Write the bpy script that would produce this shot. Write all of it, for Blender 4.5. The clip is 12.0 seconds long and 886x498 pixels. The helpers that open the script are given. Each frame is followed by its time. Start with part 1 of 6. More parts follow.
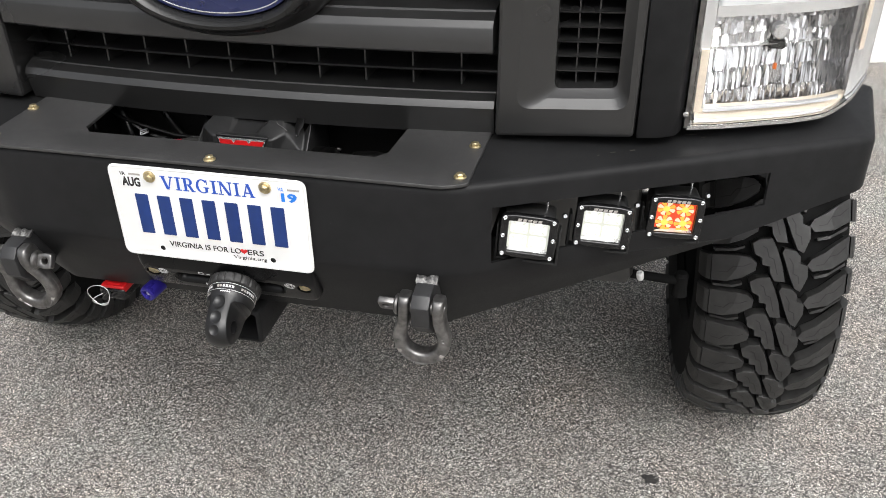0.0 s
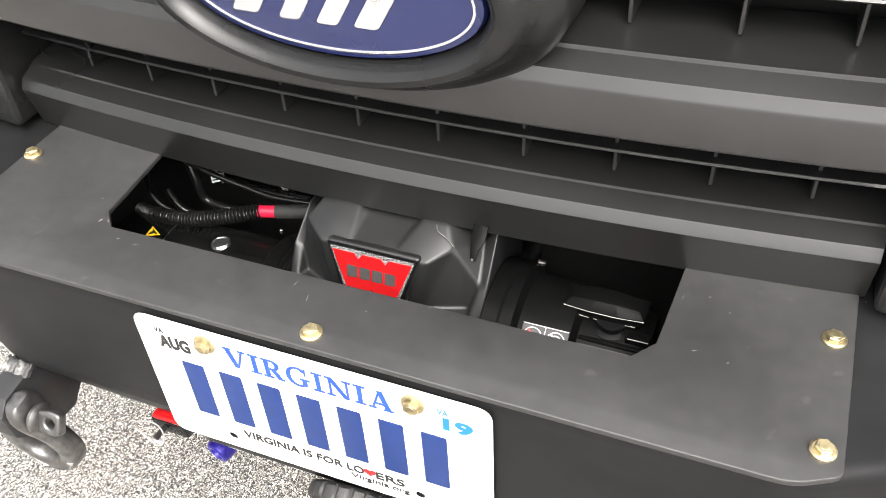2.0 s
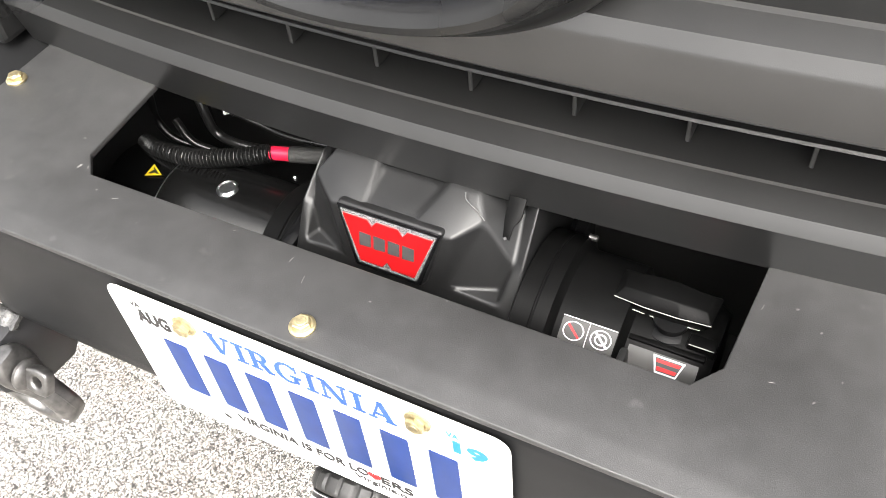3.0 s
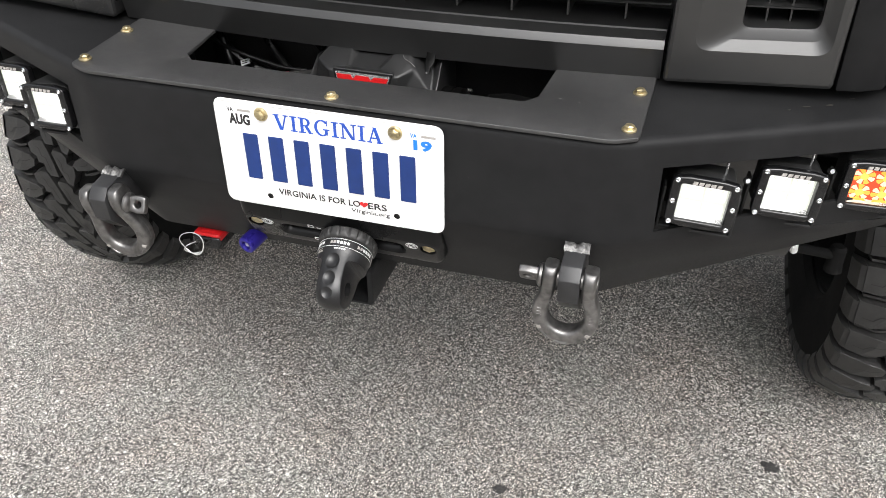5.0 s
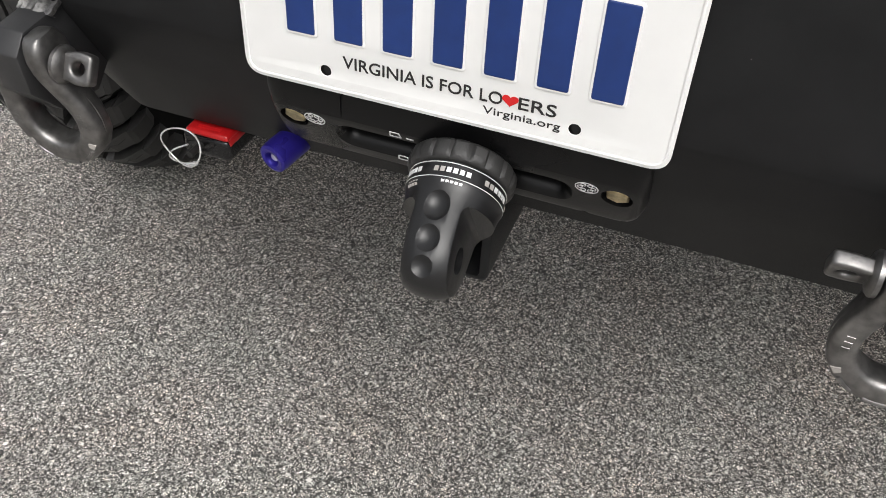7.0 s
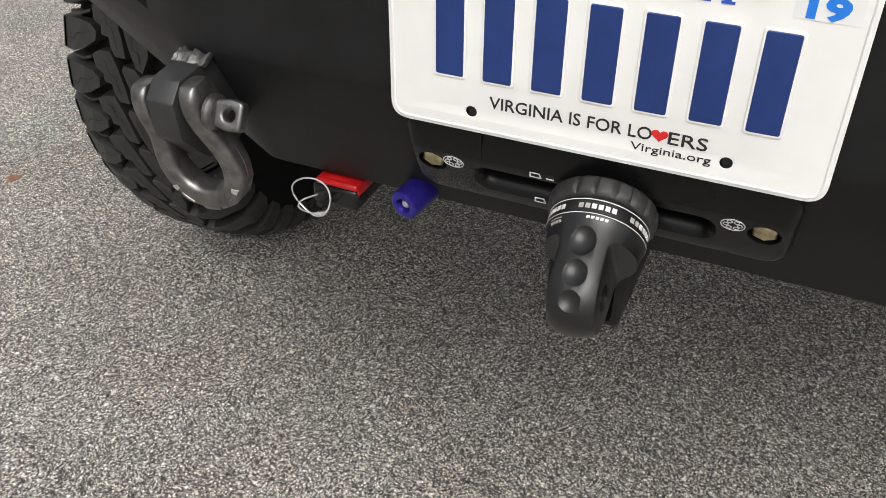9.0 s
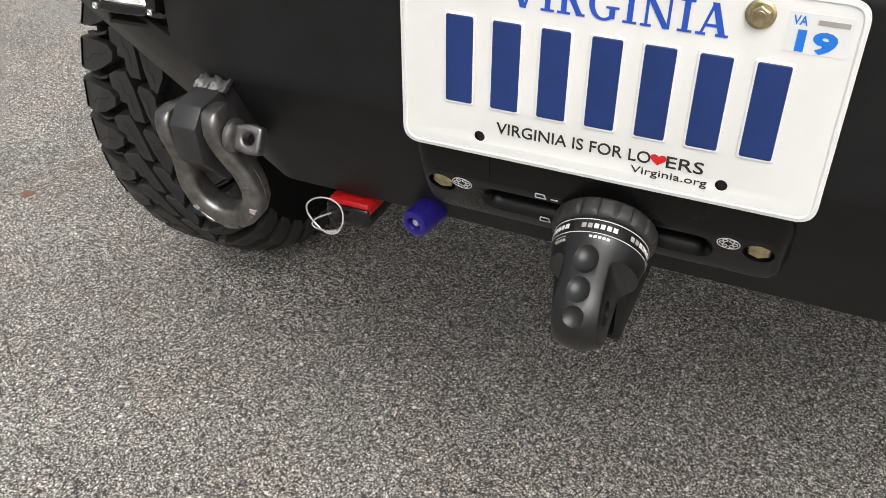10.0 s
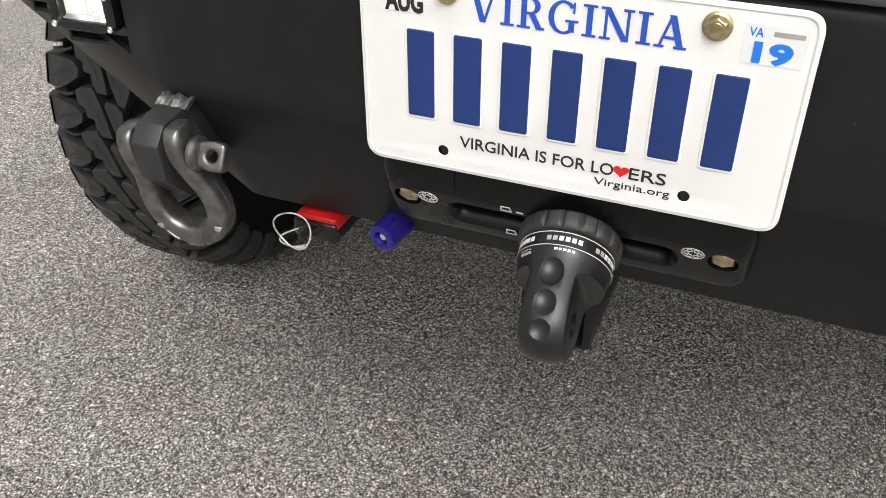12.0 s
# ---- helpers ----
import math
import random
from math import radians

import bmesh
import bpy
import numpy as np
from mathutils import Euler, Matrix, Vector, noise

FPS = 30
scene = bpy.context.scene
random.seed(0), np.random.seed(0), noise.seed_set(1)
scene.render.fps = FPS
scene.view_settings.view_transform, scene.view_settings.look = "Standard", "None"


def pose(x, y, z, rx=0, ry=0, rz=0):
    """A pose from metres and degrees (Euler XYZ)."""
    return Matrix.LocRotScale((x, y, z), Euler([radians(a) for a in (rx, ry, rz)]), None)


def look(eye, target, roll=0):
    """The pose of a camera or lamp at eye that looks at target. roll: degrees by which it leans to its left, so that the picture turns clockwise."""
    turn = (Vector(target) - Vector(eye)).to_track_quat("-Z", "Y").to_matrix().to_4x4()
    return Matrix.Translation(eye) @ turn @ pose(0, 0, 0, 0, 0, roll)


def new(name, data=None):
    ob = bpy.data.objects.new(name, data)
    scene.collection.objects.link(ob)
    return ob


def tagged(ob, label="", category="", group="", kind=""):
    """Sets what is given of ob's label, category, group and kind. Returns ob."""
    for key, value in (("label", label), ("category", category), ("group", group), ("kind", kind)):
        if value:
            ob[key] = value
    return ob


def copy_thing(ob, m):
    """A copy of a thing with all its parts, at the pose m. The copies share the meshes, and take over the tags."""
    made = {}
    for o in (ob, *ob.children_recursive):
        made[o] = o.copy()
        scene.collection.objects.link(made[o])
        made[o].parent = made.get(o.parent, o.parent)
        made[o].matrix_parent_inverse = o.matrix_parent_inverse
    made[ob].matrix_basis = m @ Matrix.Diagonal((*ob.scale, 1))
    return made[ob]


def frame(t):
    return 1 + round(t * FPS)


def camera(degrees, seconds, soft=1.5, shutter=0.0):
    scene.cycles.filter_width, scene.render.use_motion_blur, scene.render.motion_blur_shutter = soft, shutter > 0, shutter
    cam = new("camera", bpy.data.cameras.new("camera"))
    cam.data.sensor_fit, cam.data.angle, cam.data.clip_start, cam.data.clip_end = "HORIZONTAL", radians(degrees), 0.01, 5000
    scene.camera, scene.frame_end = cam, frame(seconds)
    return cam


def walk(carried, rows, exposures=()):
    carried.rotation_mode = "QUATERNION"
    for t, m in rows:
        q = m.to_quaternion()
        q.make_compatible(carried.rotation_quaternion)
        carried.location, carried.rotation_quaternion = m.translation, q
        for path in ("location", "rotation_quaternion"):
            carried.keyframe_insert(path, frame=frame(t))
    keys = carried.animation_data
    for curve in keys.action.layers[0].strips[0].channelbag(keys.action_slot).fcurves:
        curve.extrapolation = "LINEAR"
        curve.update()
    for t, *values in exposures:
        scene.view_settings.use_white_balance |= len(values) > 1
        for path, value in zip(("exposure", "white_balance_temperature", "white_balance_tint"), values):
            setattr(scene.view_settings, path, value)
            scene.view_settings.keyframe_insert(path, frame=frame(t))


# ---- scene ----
cam = camera(53.3, 12.0, soft=0.75)
PATH = [
    (0, (0.597, -1.036, 1.503), (0.202, 0.622, 0.457), -0.9),
    (0.5, (0.581, -0.993, 1.495), (0.069, 0.625, 0.436), -2.0),
    (1, (0.468, -0.83, 1.463), (0.011, 0.768, 0.351), -2.1),
    (1.5, (0.334, -0.634, 1.477), (-0.138, 0.91, 0.298), -2.3),
    (2, (0.282, -0.365, 1.442), (-0.317, 0.997, 0.106), -3.5),
    (2.5, (0.261, -0.234, 1.398), (-0.402, 0.958, -0.065), -5.8),
    (3, (0.26, -0.226, 1.396), (-0.432, 0.902, -0.104), -6.4),
    (3.2, (0.26, -0.252, 1.415), (-0.439, 0.891, -0.07), -6.0),
    (4.8, (0.409, -0.896, 1.458), (-0.052, 0.676, 0.31), -0.3),
    (5, (0.429, -0.911, 1.43), (-0.049, 0.651, 0.276), -0.3),
    (5.5, (0.306, -0.779, 1.334), (-0.09, 0.738, 0.093), -0.2),
    (6, (0.245, -0.599, 1.217), (-0.048, 0.908, -0.066), 3.1),
    (6.1, (0.247, -0.572, 1.194), (-0.054, 0.925, -0.098), 3.9),
    (6.5, (0.23, -0.503, 1.143), (-0.175, 0.946, -0.173), 4.4),
    (7, (0.166, -0.496, 1.114), (-0.312, 0.939, -0.194), 3.5),
    (7.5, (0.143, -0.484, 1.057), (-0.343, 0.993, -0.2), 3.5),
    (7.7, (0.132, -0.486, 1.053), (-0.356, 1.001, -0.192), 3.5),
    (9.3, (0.12, -0.553, 1.098), (-0.55, 0.941, -0.05), 0.2),
    (9.5, (0.126, -0.559, 1.104), (-0.542, 0.94, -0.04), 0.1),
    (10, (0.126, -0.565, 1.11), (-0.542, 0.938, -0.028), 0.2),
    (10.5, (0.129, -0.565, 1.111), (-0.545, 0.94, -0.021), 0.0),
    (11, (0.131, -0.564, 1.11), (-0.539, 0.943, -0.02), -0.2),
    (11.5, (0.138, -0.558, 1.105), (-0.507, 0.962, -0.023), 0.2),
    (12, (0.133, -0.557, 1.113), (-0.494, 0.975, -0.01), 0.1),
]
EXPOSURES = [(0.0, -0.4, 6500, 10), (0.5, -0.27, 6500, 10), (1.0, -0.05, 6600, 10), (1.5, 0.42, 6650, 10), (2.0, 0.77, 6700, 10), (2.5, 1.15, 6720, 10), (3.0, 1.15, 6720, 10), (3.2, 1.03, 6720, 10), (4.8, 0, 6600, 10), (5.0, -0.1, 6500, 10), (5.5, -0.5, 6500, 10), (6.0, -0.58, 6500, 10), (6.5, -0.6, 6500, 10), (7.0, -0.64, 6550, 10), (7.5, -0.66, 6600, 10), (9.3, -0.66, 6700, 10), (10.5, -0.64, 6700, 10), (12.0, -0.54, 6700, 10)]
walk(cam, [(t, look(eye, target, roll)) for t, eye, target, roll in PATH], EXPOSURES)

# ---- light: a bright, even, overcast sky ----
world = bpy.data.worlds.new("world")
scene.world = world
world.use_nodes = True
wn, wl = world.node_tree.nodes, world.node_tree.links
sky = wn.new("ShaderNodeTexSky")
sky.sky_type, sky.sun_disc = "NISHITA", False
sky.sun_elevation, sky.sun_rotation = radians(52), radians(150)
sky.air_density, sky.dust_density, sky.ozone_density = 1.0, 4.0, 1.0
grey = wn.new("ShaderNodeHueSaturation")
grey.inputs["Saturation"].default_value = 0.15
wl.new(sky.outputs["Color"], grey.inputs["Color"])
# under cloud the sky is brightest overhead
where = wn.new("ShaderNodeTexCoord")
split = wn.new("ShaderNodeSeparateXYZ")
wl.new(where.outputs["Generated"], split.inputs[0])
rise = wn.new("ShaderNodeMapRange")
rise.inputs["From Min"].default_value, rise.inputs["From Max"].default_value = 0.0, 1.0
rise.inputs["To Min"].default_value, rise.inputs["To Max"].default_value = 0.45, 1.5
wl.new(split.outputs["Z"], rise.inputs["Value"])
dome = wn.new("ShaderNodeVectorMath")
dome.operation = "SCALE"
wl.new(grey.outputs["Color"], dome.inputs[0])
wl.new(rise.outputs["Result"], dome.inputs["Scale"])
wl.new(dome.outputs[0], wn["Background"].inputs["Color"])
wn["Background"].inputs["Strength"].default_value = 0.30

sun_data = bpy.data.lights.new("sun", "SUN")
sun_data.energy, sun_data.angle, sun_data.color = 2.0, radians(50), (1.0, 0.985, 0.96)
sun = new("sun", sun_data)
sun.matrix_basis = look((1.0, -2.9, 4.5), (0, 0, 0))


# ---- materials ----
def node_material(name):
    m = bpy.data.materials.new(name)
    m.use_nodes = True
    nt = m.node_tree
    return m, nt.nodes, nt.links, nt.nodes["Principled BSDF"]


def noise_node(n, l, coord, scale, detail=3.0):
    t = n.new("ShaderNodeTexNoise")
    t.inputs["Scale"].default_value, t.inputs["Detail"].default_value = scale, detail
    l.new(coord.outputs["Object"], t.inputs["Vector"])
    return t


def remap(n, l, source, a, b, lo=0.3, hi=0.7):
    r = n.new("ShaderNodeMapRange")
    r.inputs["From Min"].default_value, r.inputs["From Max"].default_value = lo, hi
    r.inputs["To Min"].default_value, r.inputs["To Max"].default_value = a, b
    l.new(source, r.inputs["Value"])
    return r.outputs["Result"]


def surface(name, color, rough=0.5, metal=0.0, vary=0.15, scale=60.0, bump=0.0, grain=600.0, wear=0.0, coat=0.0, spec=0.5, specks=0.0):
    """Colour that varies at two scales, uneven gloss and a fine grain."""
    m, n, l, b = node_material(name)
    coord = n.new("ShaderNodeTexCoord")
    fine, broad = noise_node(n, l, coord, scale), noise_node(n, l, coord, scale / 9.0, 4.0)
    both = n.new("ShaderNodeMath")
    both.operation = "MULTIPLY"
    l.new(remap(n, l, fine.outputs["Fac"], 1 - vary, 1 + vary), both.inputs[0])
    l.new(remap(n, l, broad.outputs["Fac"], 1 - vary, 1 + vary), both.inputs[1])
    tint = n.new("ShaderNodeVectorMath")
    tint.operation = "SCALE"
    tint.inputs[0].default_value = color
    l.new(both.outputs[0], tint.inputs["Scale"])
    l.new(tint.outputs[0], b.inputs["Base Color"])
    l.new(remap(n, l, broad.outputs["Fac"], max(0.03, rough - 0.08), min(1, rough + 0.08)), b.inputs["Roughness"])
    b.inputs["Metallic"].default_value = metal
    b.inputs["Specular IOR Level"].default_value = spec
    b.inputs["Coat Weight"].default_value = coat
    b.inputs["Coat Roughness"].default_value = 0.05
    if bump:
        g = noise_node(n, l, coord, grain, 2.0)
        bn = n.new("ShaderNodeBump")
        bn.inputs["Strength"].default_value, bn.inputs["Distance"].default_value = bump, 0.001
        l.new(g.outputs["Fac"], bn.inputs["Height"])
        l.new(bn.outputs["Normal"], b.inputs["Normal"])
    if wear:
        scuff = noise_node(n, l, coord, 55.0, 8.0)
        ramp = remap(n, l, scuff.outputs["Fac"], 0.0, wear, 0.66, 0.74)
        mix = n.new("ShaderNodeMix")
        mix.data_type = "RGBA"
        l.new(ramp, mix.inputs["Factor"])
        l.new(tint.outputs[0], mix.inputs["A"])
        mix.inputs["B"].default_value = (0.16, 0.155, 0.15, 1)
        l.new(mix.outputs["Result"], b.inputs["Base Color"])
    if specks:
        last = b.inputs["Base Color"].links[0].from_socket
        v = n.new("ShaderNodeTexVoronoi")
        v.inputs["Scale"].default_value = 38.0
        l.new(coord.outputs["Object"], v.inputs["Vector"])
        near = remap(n, l, v.outputs["Distance"], specks, 0.0, 0.012, 0.030)
        sep = n.new("ShaderNodeSeparateColor")
        l.new(v.outputs["Color"], sep.inputs[0])
        gate = remap(n, l, sep.outputs["Red"], 0.0, 1.0, 0.72, 0.95)
        amount = n.new("ShaderNodeMath")
        amount.operation = "MULTIPLY"
        l.new(near, amount.inputs[0])
        l.new(gate, amount.inputs[1])
        dust = n.new("ShaderNodeMix")
        dust.data_type = "RGBA"
        l.new(amount.outputs[0], dust.inputs["Factor"])
        l.new(last, dust.inputs["A"])
        dust.inputs["B"].default_value = (0.5, 0.48, 0.46, 1)
        l.new(dust.outputs["Result"], b.inputs["Base Color"])
    return m


def glow(name, color, strength):
    m, n, l, b = node_material(name)
    b.inputs["Base Color"].default_value = (*[0.25 * c for c in color], 1)
    b.inputs["Emission Color"].default_value = (*color, 1)
    b.inputs["Emission Strength"].default_value = strength
    return m


def clear(name, tint=(1, 1, 1), rough=0.02):
    m, n, l, b = node_material(name)
    b.inputs["Base Color"].default_value = (*tint, 1)
    b.inputs["Roughness"].default_value = rough
    b.inputs["Transmission Weight"].default_value = 1.0
    b.inputs["IOR"].default_value = 1.45
    return m


def asphalt_material():
    m, n, l, b = node_material("asphalt")
    coord = n.new("ShaderNodeTexCoord")
    warp = noise_node(n, l, coord, 420.0, 1.0)
    shift = n.new("ShaderNodeVectorMath")
    shift.operation = "MULTIPLY_ADD"
    l.new(warp.outputs["Color"], shift.inputs[0])
    shift.inputs[1].default_value = (0.0016, 0.0016, 0.0016)
    l.new(coord.outputs["Object"], shift.inputs[2])

    def chips(scale):
        v = n.new("ShaderNodeTexVoronoi")
        v.inputs["Scale"].default_value = scale
        l.new(shift.outputs[0], v.inputs["Vector"])
        sep = n.new("ShaderNodeSeparateColor")
        l.new(v.outputs["Color"], sep.inputs[0])
        return v, sep

    def ramp(source, stops):
        r = n.new("ShaderNodeValToRGB")
        r.color_ramp.interpolation = "LINEAR"
        els = r.color_ramp.elements
        while len(els) < len(stops):
            els.new(0.5)
        for e, (p, c) in zip(els, stops):
            e.position, e.color = p, (*c, 1)
        l.new(source, r.inputs["Fac"])
        return r

    def choose(factor, a, c):
        mix = n.new("ShaderNodeMix")
        mix.data_type = "RGBA"
        l.new(factor, mix.inputs["Factor"])
        l.new(a, mix.inputs["A"])
        l.new(c, mix.inputs["B"])
        return mix.outputs["Result"]

    def above(source, limit):
        gate = n.new("ShaderNodeMath")
        gate.operation = "GREATER_THAN"
        gate.inputs[1].default_value = limit
        l.new(source, gate.inputs[0])
        return gate.outputs[0]

    big, big_c = chips(285.0)
    small, small_c = chips(430.0)
    large, large_c = chips(118.0)
    grit, grit_c = chips(780.0)
    stone_a = ramp(big_c.outputs["Red"], [(0, (0.030, 0.029, 0.027)), (0.30, (0.085, 0.082, 0.077)), (0.62, (0.235, 0.222, 0.202)), (0.88, (0.50, 0.475, 0.43)), (1, (0.72, 0.695, 0.65))])
    stone_b = ramp(small_c.outputs["Green"], [(0, (0.022, 0.022, 0.021)), (0.42, (0.085, 0.083, 0.079)), (0.75, (0.33, 0.318, 0.295)), (1, (0.72, 0.70, 0.665))])
    stone_c = ramp(large_c.outputs["Green"], [(0, (0.30, 0.27, 0.235)), (0.5, (0.44, 0.42, 0.385)), (1, (0.66, 0.64, 0.61))])
    base = choose(above(big_c.outputs["Blue"], 0.52), stone_b.outputs["Color"], stone_a.outputs["Color"])
    # a few larger pale stones
    core = n.new("ShaderNodeMath")
    core.operation = "LESS_THAN"
    core.inputs[1].default_value = 0.42
    l.new(large.outputs["Distance"], core.inputs[0])
    rare = n.new("ShaderNodeMath")
    rare.operation = "MULTIPLY"
    l.new(above(large_c.outputs["Red"], 0.90), rare.inputs[0])
    l.new(core.outputs[0], rare.inputs[1])
    base = choose(rare.outputs[0], base, stone_c.outputs["Color"])
    sparkle = ramp(grit_c.outputs["Red"], [(0, (0.42, 0.42, 0.42)), (0.55, (0.90, 0.90, 0.90)), (0.85, (1.35, 1.35, 1.33)), (1, (2.5, 2.5, 2.45))])
    fine = n.new("ShaderNodeVectorMath")
    fine.operation = "MULTIPLY"
    l.new(base, fine.inputs[0])
    l.new(sparkle.outputs["Color"], fine.inputs[1])
    # weathering: slow changes of tone and tint
    hue = noise_node(n, l, coord, 5.0, 3.0)
    tint = ramp(hue.outputs["Fac"], [(0.30, (1.05, 0.99, 0.96)), (0.5, (1.02, 1.0, 1.0)), (0.70, (0.98, 1.01, 1.0))])
    dyed = n.new("ShaderNodeVectorMath")
    dyed.operation = "MULTIPLY"
    l.new(fine.outputs[0], dyed.inputs[0])
    l.new(tint.outputs["Color"], dyed.inputs[1])
    patch = noise_node(n, l, coord, 2.3, 5.0)
    spread = remap(n, l, patch.outputs["Fac"], 0.86, 1.18)
    out = n.new("ShaderNodeVectorMath")
    out.operation = "SCALE"
    l.new(dyed.outputs[0], out.inputs[0])
    l.new(spread, out.inputs["Scale"])
    l.new(out.outputs[0], b.inputs["Base Color"])
    b.inputs["Roughness"].default_value = 0.82
    deep = n.new("ShaderNodeMath")
    deep.operation = "ADD"
    l.new(big.outputs["Distance"], deep.inputs[0])
    l.new(small.outputs["Distance"], deep.inputs[1])
    bn = n.new("ShaderNodeBump")
    bn.invert = True
    bn.inputs["Strength"].default_value, bn.inputs["Distance"].default_value = 0.35, 0.0012
    l.new(deep.outputs[0], bn.inputs["Height"])
    l.new(bn.outputs["Normal"], b.inputs["Normal"])
    return m


ASPHALT = asphalt_material()
CONCRETE = surface("concrete", (0.75, 0.74, 0.71), 0.8, vary=0.06, scale=30, bump=0.3, grain=200)
POWDER = surface("powder_coat", (0.0138, 0.0139, 0.0144), 0.44, vary=0.12, scale=40, bump=0.10, grain=1500, spec=0.12, specks=0.5)
COVER = surface("bedliner_coat", (0.0340, 0.0335, 0.0335), 0.44, vary=0.17, scale=60, bump=0.28, grain=2400, spec=0.6, wear=0.18, specks=0.7)
GRILLE = surface("grille_plastic", (0.0135, 0.0134, 0.0134), 0.34, vary=0.12, scale=35, bump=0.06, grain=1500, specks=0.6, spec=0.85)
BEZEL = surface("bezel_black", (0.011, 0.011, 0.011), 0.30, vary=0.12, scale=35, spec=0.4, specks=0.4)
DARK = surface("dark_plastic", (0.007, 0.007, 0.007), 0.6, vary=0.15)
GLOSS = surface("gloss_black", (0.006, 0.006, 0.0065), 0.2, vary=0.2, scale=30, bump=0.05, grain=500)
MOTOR_BLACK = surface("motor_black", (0.004, 0.004, 0.004), 0.24, vary=0.2, scale=30, spec=0.26)
PEARL = surface("pearl_silver", (0.68, 0.68, 0.68), 0.20, metal=0.6, vary=0.06)
WINCH_PLASTIC = surface("winch_plastic", (0.0120, 0.0120, 0.0122), 0.40, vary=0.2, scale=45, bump=0.1, grain=1500)
CABLE = surface("cable_black", (0.008, 0.008, 0.008), 0.3, vary=0.2)
STEEL = surface("gunmetal", (0.185, 0.180, 0.176), 0.36, metal=0.9, vary=0.3, scale=90, bump=0.10, grain=900)
TAB = surface("tab_paint", (0.021, 0.021, 0.022), 0.42, vary=0.15, scale=60, bump=0.10, grain=900)
WELD = surface("bare_weld", (0.15, 0.148, 0.145), 0.5, metal=0.85, vary=0.45, scale=260, bump=0.5, grain=600)
WINCH_METAL = surface("winch_metal", (0.0032, 0.0032, 0.0032), 0.42, vary=0.2, scale=60, bump=0.1, grain=900, spec=0.07, specks=0.5)
ANODISED = surface("black_anodised", (0.0105, 0.0105, 0.0110), 0.30, metal=0.1, vary=0.12, scale=70, bump=0.08, grain=1200, spec=0.5)
FAIRLEAD = surface("fairlead_black", (0.0045, 0.0045, 0.0048), 0.30, vary=0.12, scale=70, bump=0.08, grain=1200, spec=0.26)
DUST = surface("dried_dust", (0.032, 0.029, 0.024), 0.7, vary=0.35, scale=240)
CHIP = surface("chipped_paint", (0.13, 0.125, 0.12), 0.6, vary=0.3, scale=300)
PLATE = surface("plate_white", (0.75, 0.75, 0.74), 0.38, vary=0.02, scale=40)
NAVY = surface("navy_ink", (0.007, 0.030, 0.145), 0.4, vary=0.08, scale=80)
BLUE = surface("blue_ink", (0.016, 0.075, 0.43), 0.4, vary=0.08, scale=80)
CYAN = surface("cyan_ink", (0.01, 0.18, 0.68), 0.4, vary=0.06)
BLACK_INK = surface("black_ink", (0.014, 0.013, 0.013), 0.5, vary=0.1)
GREY_INK = surface("grey_ink", (0.35, 0.33, 0.31), 0.5, vary=0.1)
RED_INK = surface("red_ink", (0.55, 0.012, 0.014), 0.4, vary=0.08)
WHITE_INK = surface("white_ink", (0.62, 0.62, 0.62), 0.5, vary=0.08)
STICKER = surface("clear_sticker", (0.72, 0.73, 0.73), 0.3, vary=0.02)
YELLOW = surface("yellow_sticker", (0.75, 0.55, 0.02), 0.4, vary=0.06)
RED_PLASTIC = surface("red_plastic", (0.42, 0.008, 0.010), 0.35, vary=0.12, scale=80)
RED_TAPE = surface("red_tape", (0.60, 0.015, 0.05), 0.3, vary=0.12, scale=80)
PURPLE = surface("blue_anodised", (0.020, 0.014, 0.19), 0.24, metal=0.35, vary=0.15, scale=90)
GOLD = surface("yellow_zinc", (0.56, 0.47, 0.28), 0.36, metal=0.9, vary=0.3, scale=200, bump=0.2, grain=400)
ZINC = surface("bright_zinc", (0.75, 0.76, 0.77), 0.25, metal=1.0, vary=0.15, scale=120)
CHROME = surface("chrome", (0.82, 0.82, 0.82), 0.06, metal=1.0, vary=0.03)
REFLECTOR = surface("lamp_reflector", (0.74, 0.74, 0.75), 0.20, metal=1.0, vary=0.05)
SATIN = surface("satin_silver", (0.72, 0.72, 0.72), 0.25, metal=0.8, vary=0.05)
TAN = surface("tan_amber", (0.66, 0.58, 0.47), 0.2, vary=0.06)
AMBER = surface("amber_plastic", (0.75, 0.16, 0.02), 0.3, vary=0.08)
OVAL_BLUE = surface("oval_blue", (0.009, 0.016, 0.080), 0.25, metal=0.2, vary=0.06, coat=0.8)
# near-black copy of the tread rubber: groove shade is put into its colour
SHADE_BLACK = surface("shade_black", (0.005, 0.005, 0.005), 0.75, vary=0.2, scale=50, spec=0.12)
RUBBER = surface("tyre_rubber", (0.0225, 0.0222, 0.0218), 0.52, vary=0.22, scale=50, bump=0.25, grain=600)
GREY_BAND = surface("grey_band", (0.055, 0.054, 0.053), 0.40, vary=0.1, spec=0.3)
CLOTH = surface("woven_sleeve", (0.020, 0.020, 0.019), 0.7, vary=0.25, scale=200, bump=0.5, grain=900)
WIRE = surface("wire_steel", (0.72, 0.72, 0.72), 0.3, metal=0.6, vary=0.1)
GLASS = clear("lamp_glass")
LED = glow("white_led", (1.0, 1.0, 0.94), 1.15)
LED_CORE = glow("white_core", (1.0, 1.0, 0.98), 5.0)
LED_SOFT = glow("white_lens", (0.98, 1.0, 0.90), 0.66)
LED_AMBER = glow("amber_led", (1.0, 0.42, 0.06), 1.5)
LED_RED = glow("red_lens", (1.0, 0.10, 0.03), 0.75)
LED_HOT = glow("hot_led", (1.0, 0.62, 0.10), 1.6)
LED_PALE = glow("pale_led", (1.0, 0.62, 0.42), 1.5)


